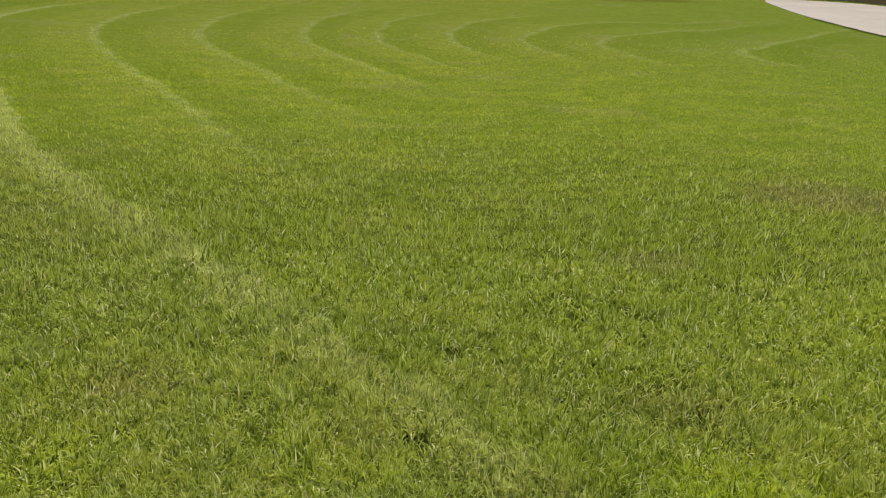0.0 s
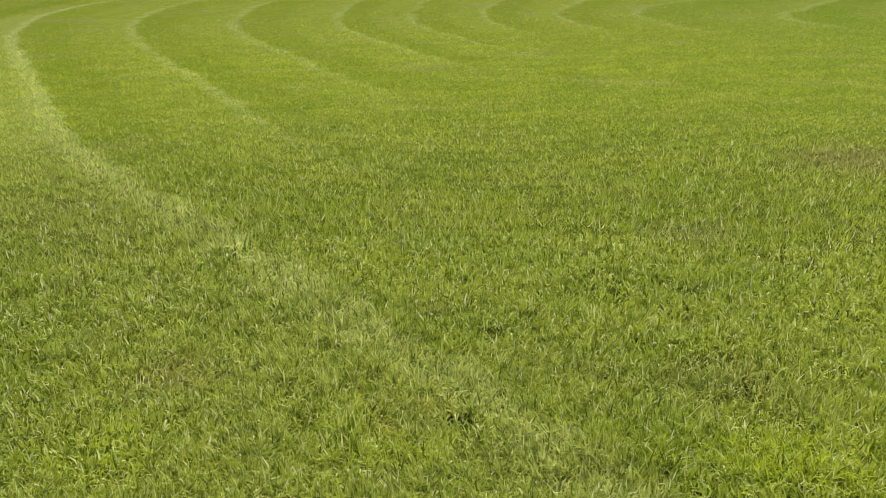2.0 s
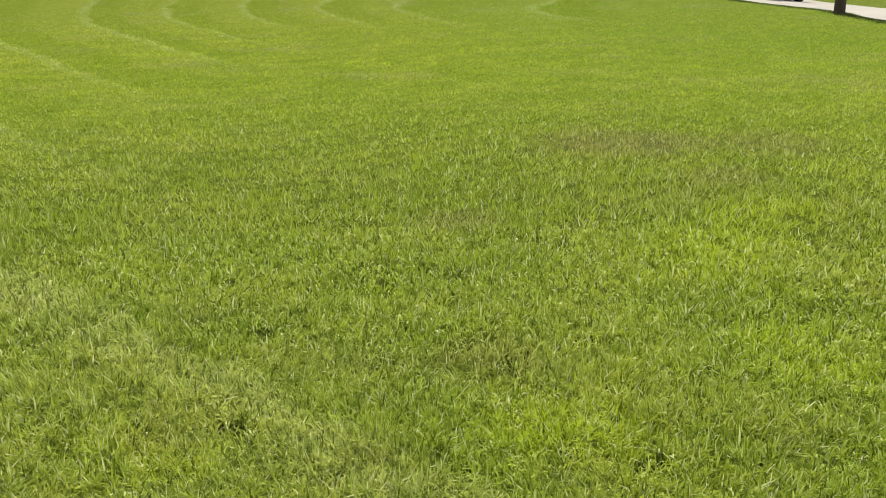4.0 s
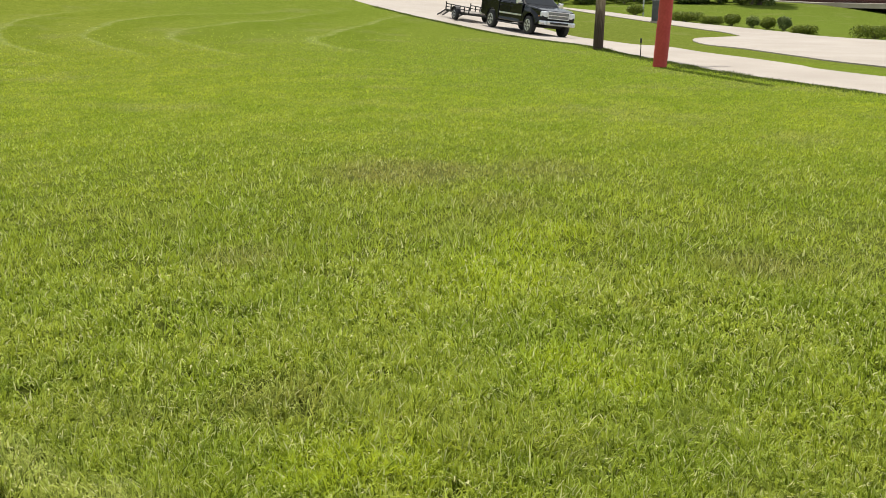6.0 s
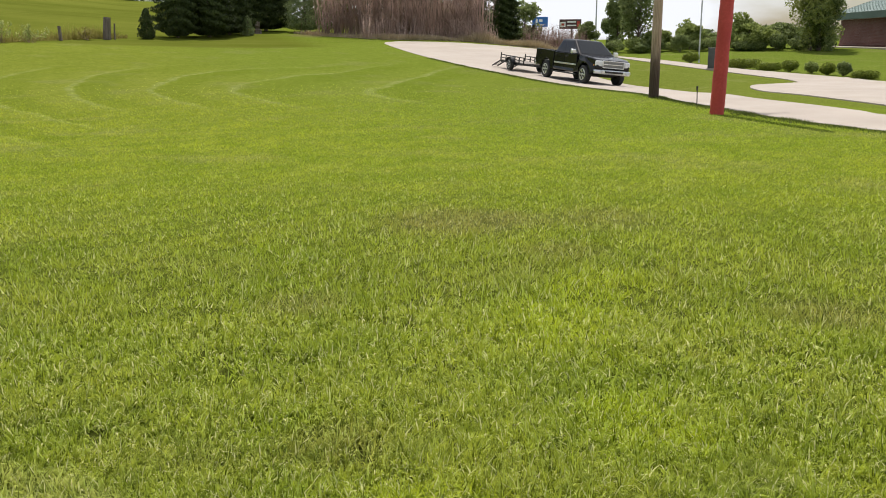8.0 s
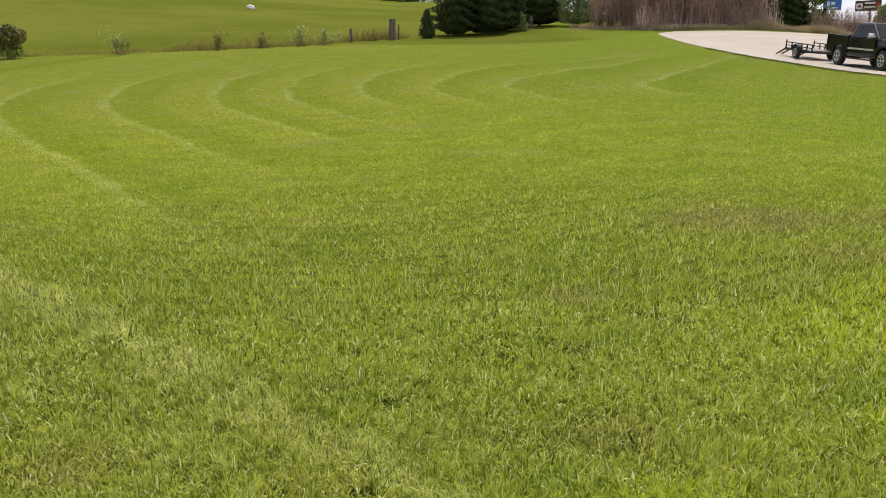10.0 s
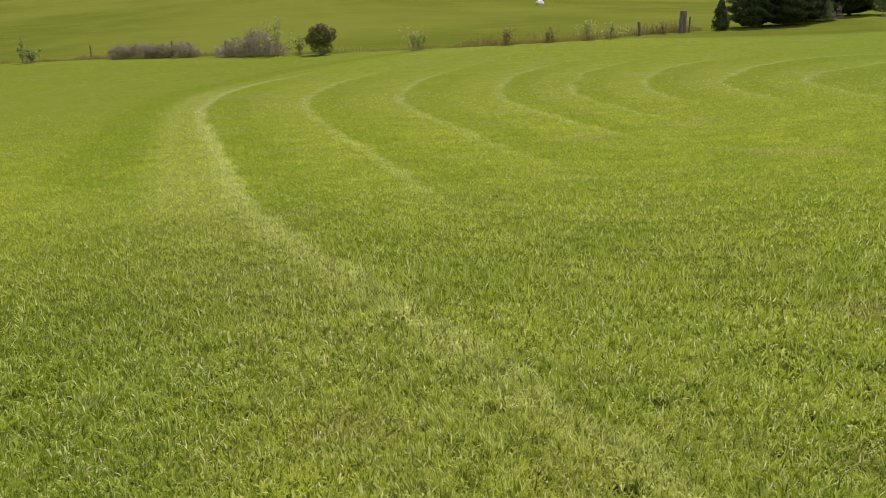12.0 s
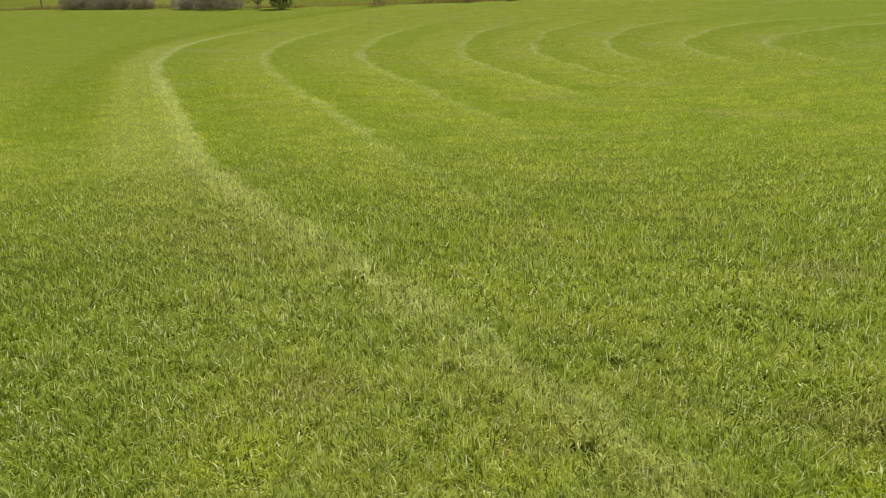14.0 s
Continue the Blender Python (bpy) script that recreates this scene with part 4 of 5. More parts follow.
        mirror = part("door_mirror", bm, M["chrome"], truck, "bright chrome mirror cap")
        bm = bmesh.new()
        box(bm, (0.908, s * 1.10, 1.36), (0.012, 0.20, 0.16), 0.0)
        part("mirror_glass", bm, M["chrome"], mirror)
        bm = bmesh.new()
        box(bm, (2.61, s * 0.69, 0.95), (0.24, 0.34, 0.26), 0.06, Matrix.Translation((2.61, s * 0.69, 0)) @ Matrix.Rotation(radians(s * 14), 4, "Z") @ Matrix.Translation((-2.61, -s * 0.69, 0)))
        head = part("headlight", bm, M["lens"], truck, "clear headlight lens")
        bm = bmesh.new()
        box(bm, (2.50, s * 0.862, 0.86), (0.10, 0.04, 0.07), 0.015)
        part("turn_light", bm, M["amber"], head)
        bm = bmesh.new()
        box(bm, (-2.94, s * 0.89, 1.06), (0.06, 0.13, 0.40), 0.015)
        part("tail_light", bm, M["red_paint"], truck)
        wheel(truck, "front_wheel", wb, s * 0.86, 0.40, 0.40, 0.26, s)
        wheel(truck, "rear_wheel", -wb, s * 0.86, 0.40, 0.40, 0.26, s)
    bm = bmesh.new()
    slab_on(bm, [(base[1][0], -0.93, 1.27), (base[1][0], 0.93, 1.27), (roof[1][0], 0.71, 1.90), (roof[1][0], -0.71, 1.90)], 0.07, 0.93, 0.06, 0.90)
    part("windscreen", bm, M["glass"], truck)
    bm = bmesh.new()
    slab_on(bm, [(base[0][0], 0.93, 1.28), (base[0][0], -0.93, 1.28), (roof[0][0], -0.71, 1.89), (roof[0][0], 0.71, 1.89)], 0.10, 0.90, 0.14, 0.86)
    part("rear_window", bm, M["glass"], truck)
    bm = bmesh.new()
    box(bm, (2.69, 0, 0.93), (0.08, 1.02, 0.28), 0.03)
    grille = part("grille", bm, M["grille"], truck, "grey mesh grille in a chrome frame")
    bm = bmesh.new()
    for z in (0.785, 1.075):
        box(bm, (2.715, 0, z), (0.06, 1.08, 0.035), 0.012)
    for y in (-0.53, 0.53):
        box(bm, (2.715, y, 0.93), (0.06, 0.04, 0.30), 0.012)
    for z in (0.93,):
        box(bm, (2.735, 0, z), (0.03, 1.02, 0.035), 0.008)
    part("grille_frame", bm, M["chrome"], grille)
    bm = bmesh.new()
    box(bm, (2.75, 0, 0.59), (0.18, 1.20, 0.20), 0.06)
    for s in (-1, 1):
        box(bm, (2.68, s * 0.75, 0.59), (0.18, 0.36, 0.195), 0.06, Matrix.Translation((2.70, s * 0.76, 0)) @ Matrix.Rotation(radians(s * 16), 4, "Z") @ Matrix.Translation((-2.70, -s * 0.76, 0)))
    bumper = part("front_bumper", bm, M["chrome"], truck, "dusty chrome bumper")
    bm = bmesh.new()
    box(bm, (2.835, 0, 0.60), (0.03, 0.92, 0.09), 0.012)
    part("air_intake", bm, M["steel_black"], bumper)
    for s in (-1, 1):
        bm = bmesh.new()
        lathe(bm, [(0.065, 0), (0.065, 0.03), (0.05, 0.035)], Matrix.Translation((2.81, s * 0.70, 0.57)) @ Matrix.Rotation(radians(90), 4, "Y"), 14)
        part("fog_lamp", bm, M["lens"], bumper)
    bm = bmesh.new()
    box(bm, (-3.04, 0, 0.60), (0.16, 1.84, 0.17), 0.03)
    part("rear_bumper", bm, M["chrome"], truck)
    bm = bmesh.new()
    box(bm, (0, 0, 0.50), (4.9, 0.9, 0.16))
    box(bm, (-wb, 0, 0.40), (0.14, 1.5, 0.14))
    box(bm, (wb, 0, 0.40), (0.14, 1.5, 0.14))
    part("chassis", bm, M["steel_black"], truck)


def trailer():
    """A low open utility trailer with its ramps let down."""
    x0, y0 = 20.30, 39.1
    t = thing("utility_trailer", (0, 0, 0), "empty black steel utility trailer with lowered ramps behind the pickup", "trailer")
    slope = math.degrees(math.atan2(gz(x0, 41.0) - gz(x0, 38.0), 3.0))
    t.matrix_world = pose(x0, y0, gz(x0, y0) + 0.015, -math.degrees(math.atan2(gz(x0 - 0.9, y0) - gz(x0 + 0.9, y0), 1.8)), slope, -91.0) @ Matrix.Diagonal((0.82, 0.90, 0.82, 1))
    bm = bmesh.new()
    for y in (-0.74, 0.74):
        bar(bm, (1.35, y, 0.42), (-1.75, y, 0.42), 0.06, 0.10)
    for x in (1.35, 0.7, 0.0, -0.7, -1.75):
        bar(bm, (x, -0.74, 0.42), (x, 0.74, 0.42), 0.06, 0.09)
    bar(bm, (1.35, -0.70, 0.42), (2.25, 0, 0.42), 0.06, 0.09)
    bar(bm, (1.35, 0.70, 0.42), (2.25, 0, 0.42), 0.06, 0.09)
    bar(bm, (2.15, 0, 0.42), (2.42, 0, 0.46), 0.08, 0.09)
    part("frame", bm, M["steel_black"], t)
    for k in range(8):
        bm = bmesh.new()
        box(bm, (-0.2, -0.63 + k * 0.18, 0.485), (3.05, 0.165, 0.035), 0.006)
        part("deck_board", bm, M["deck"], t)
    for y in (-0.74, 0.74):
        bm = bmesh.new()
        bar(bm, (1.35, y, 0.80), (-1.75, y, 0.80), 0.05, 0.05)
        part("top_rail", bm, M["steel_black"], t)
        bm = bmesh.new()
        bar(bm, (1.35, y, 0.63), (-1.75, y, 0.63), 0.04, 0.04)
        part("middle_rail", bm, M["steel_black"], t)
        for x in (1.35, 0.75, 0.15, -0.45, -1.05, -1.75):
            bm = bmesh.new()
            bar(bm, (x, y, 0.46), (x, y, 0.80 if x > -1.7 else 0.92), 0.05, 0.05)
            part("stake", bm, M["steel_black"], t)
        s = 1 if y > 0 else -1
        bm = bmesh.new()
        for k in range(6):
            a0, a1 = math.radians(20 + k * 140 / 6), math.radians(20 + (k + 1) * 140 / 6)
            bar(bm, (0.43 * math.cos(a0), s * 0.90, 0.34 + 0.43 * math.sin(a0)), (0.43 * math.cos(a1), s * 0.90, 0.34 + 0.43 * math.sin(a1)), 0.24, 0.02)
        part("mudguard", bm, M["steel_black"], t)
        wheel(t, "wheel", 0, s * 0.90, 0.335, 0.335, 0.20, s, 5, False)
        ramp_ = new("ramp")
        ramp_.parent = t
        for yy in (y - s * 0.05, y - s * 0.38):
            bm = bmesh.new()
            bar(bm, (-1.78, yy, 0.48), (-3.0, yy, 0.05), 0.05, 0.06)
            part("ramp_rail", bm, M["steel_black"], ramp_)
        for k in range(6):
            f = (k + 0.5) / 6
            bm = bmesh.new()
            bar(bm, (-1.78 - 1.22 * f, y - s * 0.05, 0.49 - 0.43 * f), (-1.78 - 1.22 * f, y - s * 0.38, 0.49 - 0.43 * f), 0.05, 0.03)
            part("rung", bm, M["steel_black"], ramp_)
    bm = bmesh.new()
    bar(bm, (0, -0.82, 0.335), (0, 0.82, 0.335), 0.07, 0.07)
    part("axle", bm, M["steel_black"], t)
    bm = bmesh.new()
    rod(bm, (1.95, 0.12, 0.02), (1.95, 0.12, 0.75), 0.03)
    lathe(bm, [(0.07, 0), (0.07, 0.03)], Matrix.Translation((1.95, 0.12, 0.0)), 12)
    part("jack", bm, M["steel_grey"], t)


pickup()
trailer()


# ---- poles, markers and signs ----
def utility_pole():
    x, y = 17.0, 23.86
    p = thing("utility_pole", (x, y, gz(x, y) - 0.02), "weathered wooden utility pole with a dark creosoted foot", "pole")
    bm = bmesh.new()
    limb(bm, [(0, 0, -0.3), (0.01, 0, 2.5), (0.03, 0.01, 5.0), (0.06, 0, 12.6)], 0.165, 0.105, 18)
    part("shaft", bm, M["pole"], p)
    bm = bmesh.new()
    bar(bm, (-0.9, 0.14, 12.2), (0.95, 0.14, 12.2), 0.09, 0.11)
    arm = part("crossarm", bm, M["post_wood"], p)
    for k in (-0.8, 0.0, 0.85):
        bm = bmesh.new()
        lathe(bm, [(0.02, 0), (0.06, 0.05), (0.045, 0.09), (0.06, 0.12), (0.02, 0.17)], Matrix.Translation((k, 0.14, 12.26)), 10)
        part("insulator", bm, M["dark_metal"], arm)


def red_post():
    x, y = 14.25, 17.42
    p = thing("red_post", (x, y, gz(x, y) - 0.02), "tall leaning red painted post with rough flaking edges", "post")
    bm = bmesh.new()
    rng = np.random.default_rng(3)
    rings, sides = [], 14
    for i in range(30):
        z = -0.2 + i * 0.27
        r = 0.168 - 0.0006 * i
        rings.append([bm.verts.new(((r + rng.normal(0, 0.006)) * math.cos(k * math.tau / sides) + 0.030 * max(z, 0), (r + rng.normal(0, 0.006)) * math.sin(k * math.tau / sides) - 0.012 * max(z, 0), z)) for k in range(sides)])
    for a, b in zip(rings, rings[1:]):
        for k in range(sides):
            bm.faces.new((a[k], a[(k + 1) % sides], b[(k + 1) % sides], b[k]))
    bm.faces.new(rings[-1])
    part("shaft", bm, M["red_paint"], p, smooth=True)


def lamp_post(x, y, high, r, label):
    p = thing("lamp_post", (x, y, gz(x, y) - 0.02), label, "lamp post")
    bm = bmesh.new()
    rod(bm, (0, 0, 0), (0, 0, high), r, r * 0.6, 12)
    part("shaft", bm, M["steel_grey"], p)
    bm = bmesh.new()
    limb(bm, [(0, 0, high - 0.05), (0.4, -0.1, high + 0.25), (1.1, -0.3, high + 0.3)], r * 0.6, r * 0.45, 8)
    arm = part("arm", bm, M["steel_grey"], p)
    bm = bmesh.new()
    box(bm, (1.3, -0.35, high + 0.28), (0.6, 0.26, 0.12), 0.05)
    part("lamp_head", bm, M["steel_grey"], arm)


def marker_stake():
    x, y = 15.68, 20.0
    p = thing("marker_stake", (x, y, gz(x, y) - 0.02), "thin dark marker stake at the lane's grass edge", "stake")
    bm = bmesh.new()
    rod(bm, (0, 0, 0), (-0.02, 0, 0.52), 0.013, 0.013, 8)
    part("rod", bm, M["steel_black"], p)
    bm = bmesh.new()
    box(bm, (-0.02, 0, 0.50), (0.055, 0.02, 0.12), 0.006)
    part("tag", bm, M["steel_black"], p)


def cabinet():
    x, y = 31.1, 38.6
    p = thing("utility_cabinet", (x, y, gz(x, y) - 0.02), "dark grey utility cabinet on the grass beside the lane", "cabinet", turn=40)
    bm = bmesh.new()
    box(bm, (0, 0, 0.06), (0.60, 0.50, 0.12), 0.01)
    part("plinth", bm, M["concrete"], p)
    bm = bmesh.new()
    box(bm, (0, 0, 0.62), (0.52, 0.42, 1.0), 0.02)
    part("case", bm, M["dark_metal"], p)
    bm = bmesh.new()
    box(bm, (0, -0.215, 0.62), (0.46, 0.02, 0.92), 0.008)
    door = part("door", bm, M["dark_metal"], p)
    bm = bmesh.new()
    box(bm, (0.17, -0.235, 0.66), (0.03, 0.02, 0.12), 0.005)
    part("handle", bm, M["steel_grey"], door)
    bm = bmesh.new()
    box(bm, (0, 0, 1.14), (0.58, 0.48, 0.06), 0.02)
    part("lid", bm, M["dark_metal"], p)


def blue_sign():
    x, y, z = 71.2, 132.2, gz(71.2, 132.2)
    s = thing("road_sign", (x, y, z), "blue highway services sign with pale marks on posts", "sign", turn=-28)
    low, high = 4.75 - z, 6.35 - z
    for k in (-0.85, 0.85):
        bm = bmesh.new()
        box(bm, (k, 0.08, high / 2), (0.12, 0.12, high), 0.01)
        part("post", bm, M["steel_grey"], s)
    bm = bmesh.new()
    box(bm, (0, 0, (low + high) / 2), (2.55, 0.06, high - low), 0.02)
    panel = part("panel", bm, M["sign_blue"], s)
    for cx, cz, w, h in ((-0.55, 0.16, 0.34, 0.62), (0.12, 0.20, 0.55, 0.42), (0.05, -0.48, 1.3, 0.16)):
        bm = bmesh.new()
        box(bm, (cx, -0.036, (low + high) / 2 + cz), (w, 0.012, h), 0.003)
        part("mark", bm, M["sign_white"], panel)


def billboard():
    x, y, z = 85.5, 147.0, gz(85.5, 147.0)
    s = thing("billboard", (x, y, z), "dark maroon and white billboard on a single mast", "billboard", turn=-30)
    low, high = 4.75 - z, 6.5 - z
    bm = bmesh.new()
    rod(bm, (0.3, 0.25, 0), (0.3, 0.25, high - 0.2), 0.16, 0.14, 12)
    part("mast", bm, M["dark_metal"], s)
    bm = bmesh.new()
    box(bm, (0, 0, (low + high) / 2), (4.0, 0.22, high - low), 0.03)
    panel = part("panel", bm, M["bill_dark"], s)
    c = (low + high) / 2
    for cx, cz, w, h, mat in ((-1.35, -0.05, 0.95, 0.95, "sign_white"), (0.25, 0.42, 1.6, 0.30, "sign_white"), (0.25, -0.22, 1.7, 0.22, "sign_white"), (1.45, 0.0, 0.5, 1.0, "red_paint"), (-1.35, -0.05, 0.55, 0.4, "red_paint")):
        bm = bmesh.new()
        box(bm, (cx, -0.125 - (0.012 if mat == "red_paint" else 0), c + cz), (w, 0.02, h), 0.003)
        part("mark", bm, M[mat], panel)


utility_pole()
red_post()
marker_stake()
cabinet()
blue_sign()
billboard()
lamp_post(38.8, 49.6, 9.0, 0.055, "slim grey lamp post beside the far lane")
lamp_post(78.0, 126.0, 10.0, 0.14, "tall pale lamp post far behind the pickup")


# ---- the brick building ----
def brick_building():
    ax, ay, bx, by = 75.3, 73.2, 62.0, 40.2
    length = math.hypot(bx - ax, by - ay)
    turn = math.degrees(math.atan2(by - ay, bx - ax))
    z = 1.45
    b = thing("brick_building", (ax, ay, z), "low dark red brick building with a green metal roof", "building", turn=turn)
    # x runs along the front, y goes away from the lawn
    deep, wall_h = 16.0, 2.75
    for name, c, s in (("front_wall", (length / 2, 0.15, wall_h / 2 - 0.4), (length, 0.3, wall_h + 0.8)), ("back_wall", (length / 2, deep - 0.15, wall_h / 2 - 0.4), (length, 0.3, wall_h + 0.8)),
                       ("end_wall", (0.15, deep / 2, wall_h / 2 - 0.4), (0.3, deep - 0.6, wall_h + 0.8)), ("end_wall", (length - 0.15, deep / 2, wall_h / 2 - 0.4), (0.3, deep - 0.6, wall_h + 0.8))):
        bm = bmesh.new()
        box(bm, c, s)
        part(name, bm, M["brick"], b)
    bm = bmesh.new()
    box(bm, (length / 2, -0.03, 0.22), (length + 0.1, 0.10, 0.14), 0.01)
    part("plinth_course", bm, M["brick"], b)
    bm = bmesh.new()
    box(bm, (length / 2, -0.45, wall_h + 0.32), (length + 1.2, 0.08, 0.62), 0.01)
    part("fascia", bm, M["fascia"], b, "dark green fascia board")
    bm = bmesh.new()
    box(bm, (length / 2, -0.15, wall_h + 0.04), (length + 1.2, 0.62, 0.05), 0.0)
    part("soffit", bm, M["fascia"], b)
    # two roof slopes with standing seams
    run, rise = deep / 2 + 0.5, 2.9
    for s in (0, 1):
        roof = new("roof_slope")
        roof.parent = b
        bm = bmesh.new()
        y0, y1 = (-0.5, deep / 2) if s == 0 else (deep + 0.5, deep / 2)
        pts = [(-0.6, y0, wall_h + 0.62), (length + 0.6, y0, wall_h + 0.62), (length + 0.6, y1, wall_h + 0.62 + rise), (-0.6, y1, wall_h + 0.62 + rise)]
        top, low = [bm.verts.new((p[0], p[1], p[2] + 0.05)) for p in pts], [bm.verts.new(p) for p in pts]
        bm.faces.new(top)
        bm.faces.new(low[::-1])
        for i in range(4):
            bm.faces.new((top[i], low[i], low[(i + 1) % 4], top[(i + 1) % 4]))
        bmesh.ops.recalc_face_normals(bm, faces=bm.faces)
        part("sheet", bm, M["roof_green"], roof)
        if s == 0:
            k = -0.6
            while k < length + 0.6:
                bm = bmesh.new()
                bar(bm, (k, y0, wall_h + 0.69), (k, y1, wall_h + 0.69 + rise), 0.03, 0.05)
                part("seam", bm, M["roof_green"], roof)
                k += 0.9
    for x in (0.15, length - 0.15):
        bm = bmesh.new()
        vs = [bm.verts.new((x, 0, wall_h + 0.4)), bm.verts.new((x, deep, wall_h + 0.4)), bm.verts.new((x, deep / 2, wall_h + 0.4 + rise))]
        bm.faces.new(vs)
        part("gable", bm, M["brick"], b)
    # walk along the wall
    m = b.matrix_world
    vs, fs = [], []
    n = 30
    for i in range(n + 1):
        for k, (yy, dz) in enumerate(((-1.9, -0.3), (-1.9, 0.10), (-0.05, 0.12), (-0.05, -0.3))):
            q = m @ Vector((-3.0 + (length + 3) * i / n, yy, 0))
            vs.append((q.x, q.y, max(gz(q.x, q.y), 1.30) + dz))
    for i in range(n):
        for k in range(3):
            fs.append((i * 4 + k, i * 4 + 4 + k, i * 4 + 5 + k, i * 4 + 1 + k))
    tagged(raw("pavement", vs, fs, M["concrete"]), "pale concrete walk along the brick wall", "pavement", kind="structure")


brick_building()


def far_barn():
    x, y = 20.2, 238.0
    z = gz(x, y)
    b = thing("barn", (x, y, z), "small white barn far off at the pasture's top", "barn", turn=8)
    bm = bmesh.new()
    box(bm, (0, 0, 1.4), (4.0, 5.0, 2.8))
    part("wall", bm, M["white_paint"], b)
    for s in (-1, 1):
        bm = bmesh.new()
        bar(bm, (s * 2.2, 0, 2.7), (0, 0, 3.9), 5.4, 0.08)
        part("roof", bm, M["steel_grey"], b)


far_barn()


# ---- fence line ----
def fence_post(x, y, r, high, lean, label):
    p = thing("fence_post", (x, y, gz(x, y) - 0.05), label, "fence post", "posts of the pasture fence")
    bm = bmesh.new()
    limb(bm, [(0, 0, -0.2), (lean * 0.4, 0, high * 0.5), (lean, 0.02, high)], r, r * 0.85, 9)
    part("shaft", bm, M["post_wood"], p)
    return p


fence_post(2.15, 62.0, 0.26, 1.42, 0.10, "thick weathered stump of a corner fence post")
fence_post(2.62, 62.2, 0.06, 1.05, 0.05, "thin grey fence post beside the corner stump")
fence_post(-0.55, 59.3, 0.11, 0.9, -0.05, "dark wooden fence post among dry weeds")
fence_post(-8.9, 56.6, 0.04, 0.85, 0.06, "weathered wooden fence post in rough grass")
fence_post(-27.6, 56.0, 0.07, 1.0, 0.0, "weathered wooden fence post in dead vines")
fence_post(-31.6, 56.0, 0.07, 1.1, 0.05, "weathered wooden fence post in dead vines")
fence_post(-38.2, 56.6, 0.05, 1.0, -0.03, "weathered wooden fence post in rough grass")


def bramble(name, x, y, blobs, count, label, seed, length=0.5, width=0.022, material="bramble", leaf=None, nleaf=0):
    rng = np.random.default_rng(seed)
    ob = thing(name, (x, y, gz(x, y) - 0.02), label, "brambles")
    v, t = tangle(rng, blobs, count, length, width)
    canes = mesh_from_arrays("cane_tangle", v, t, M[material])
    canes.parent = ob
    if leaf:
        foliage("leaves", rng, blobs, nleaf, 0.06, M[leaf], ob)
    return ob


bramble("vine_heap", -34.0, 55.4, [(-1.1, 0, 0.42, 1.0, 0.5, 0.48), (0.4, 0, 0.42, 0.9, 0.5, 0.53), (1.3, 0, 0.35, 0.6, 0.4, 0.42)], 2600, "dead brown vines smothering the old wire fence", 11, 0.45, 0.022, "bramble", "weed", 700)
bramble("vine_heap", -30.9, 55.2, [(-0.9, 0, 0.40, 0.9, 0.5, 0.47), (0.5, 0, 0.42, 0.9, 0.5, 0.52), (1.4, 0, 0.26, 0.4, 0.3, 0.34)], 2400, "dead brown vines mixed with dry grass on the fence", 12, 0.45, 0.022, "bramble", "weed", 800)
bramble("bramble_mound", -24.9, 54.9, [(-2.2, 0, 0.34, 0.9, 0.7, 0.40), (-1.0, 0, 0.55, 1.3, 0.9, 0.66), (0.1, 0, 0.78, 1.0, 0.9, 0.92), (1.3, 0, 0.34, 0.9, 0.7, 0.40)], 3600, "rounded mound of dead brown brambles", 13, 0.5, 0.024, "bramble", "weed", 350)


def weed_clump(x, y, high, wide, seed, label, leaf="leaf_light", count=420, stalks=14):
    """Leaning stalks with loose leaves."""
    rng = np.random.default_rng(seed)
    ob = thing("weed_clump", (x, y, gz(x, y) - 0.02), label, "weeds")
    bm = bmesh.new()
    tips = []
    for k in range(stalks):
        a, r = rng.uniform(0, math.tau), wide * 0.5 * rng.random()
        h = high * rng.uniform(0.45, 1.0)
        tip = (math.cos(a) * r * 1.3, math.sin(a) * r * 0.8, h)
        limb(bm, [(math.cos(a) * r * 0.4, math.sin(a) * r * 0.4, 0), (math.cos(a) * r * 0.8, math.sin(a) * r * 0.6, h * 0.6), tip], 0.014, 0.005, 4)
        tips.append((*tip, 0.16, 0.16, 0.14 + 0.1 * rng.random()))
        tips.append((tip[0] * 0.8, tip[1] * 0.8, h * 0.62, 0.14, 0.14, 0.16))
    part("stalks", bm, M["twig"], ob)
    foliage("leaves", rng, tips, count, 0.07, M[leaf], ob)


def fence_bush(x, y, seed):
    """A rounded evergreen bush held up on bare leaning stems."""
    rng = np.random.default_rng(seed)
    ob = thing("bush", (x, y, gz(x, y) - 0.02), "dense rounded bush with dark bronze-green leaves on bare stems", "bush")
    bm = bmesh.new()
    for k in range(6):
        a = k * 1.1
        limb(bm, [(0.12 * math.cos(a), 0.1 * math.sin(a), 0), (0.2 * math.cos(a), 0.2 * math.sin(a), 0.55), (0.6 * math.cos(a), 0.5 * math.sin(a), 1.35)], 0.035, 0.012, 6)
    part("stems", bm, M["bark"], ob)
    blobs = [(0, 0, 1.20, 0.72, 0.7, 0.58), (-0.58, 0, 1.02, 0.45, 0.5, 0.40), (0.58, 0.1, 1.25, 0.46, 0.5, 0.45), (0.12, -0.1, 1.66, 0.42, 0.4, 0.28), (-0.3, -0.2, 1.50, 0.4, 0.4, 0.30), (0.25, -0.2, 0.72, 0.50, 0.4, 0.28), (-0.25, -0.2, 0.66, 0.42, 0.4, 0.24)]
    foliage("leaves", rng, blobs, 3400, 0.08, M["bush_leaf"], ob, 1.0)
    return ob


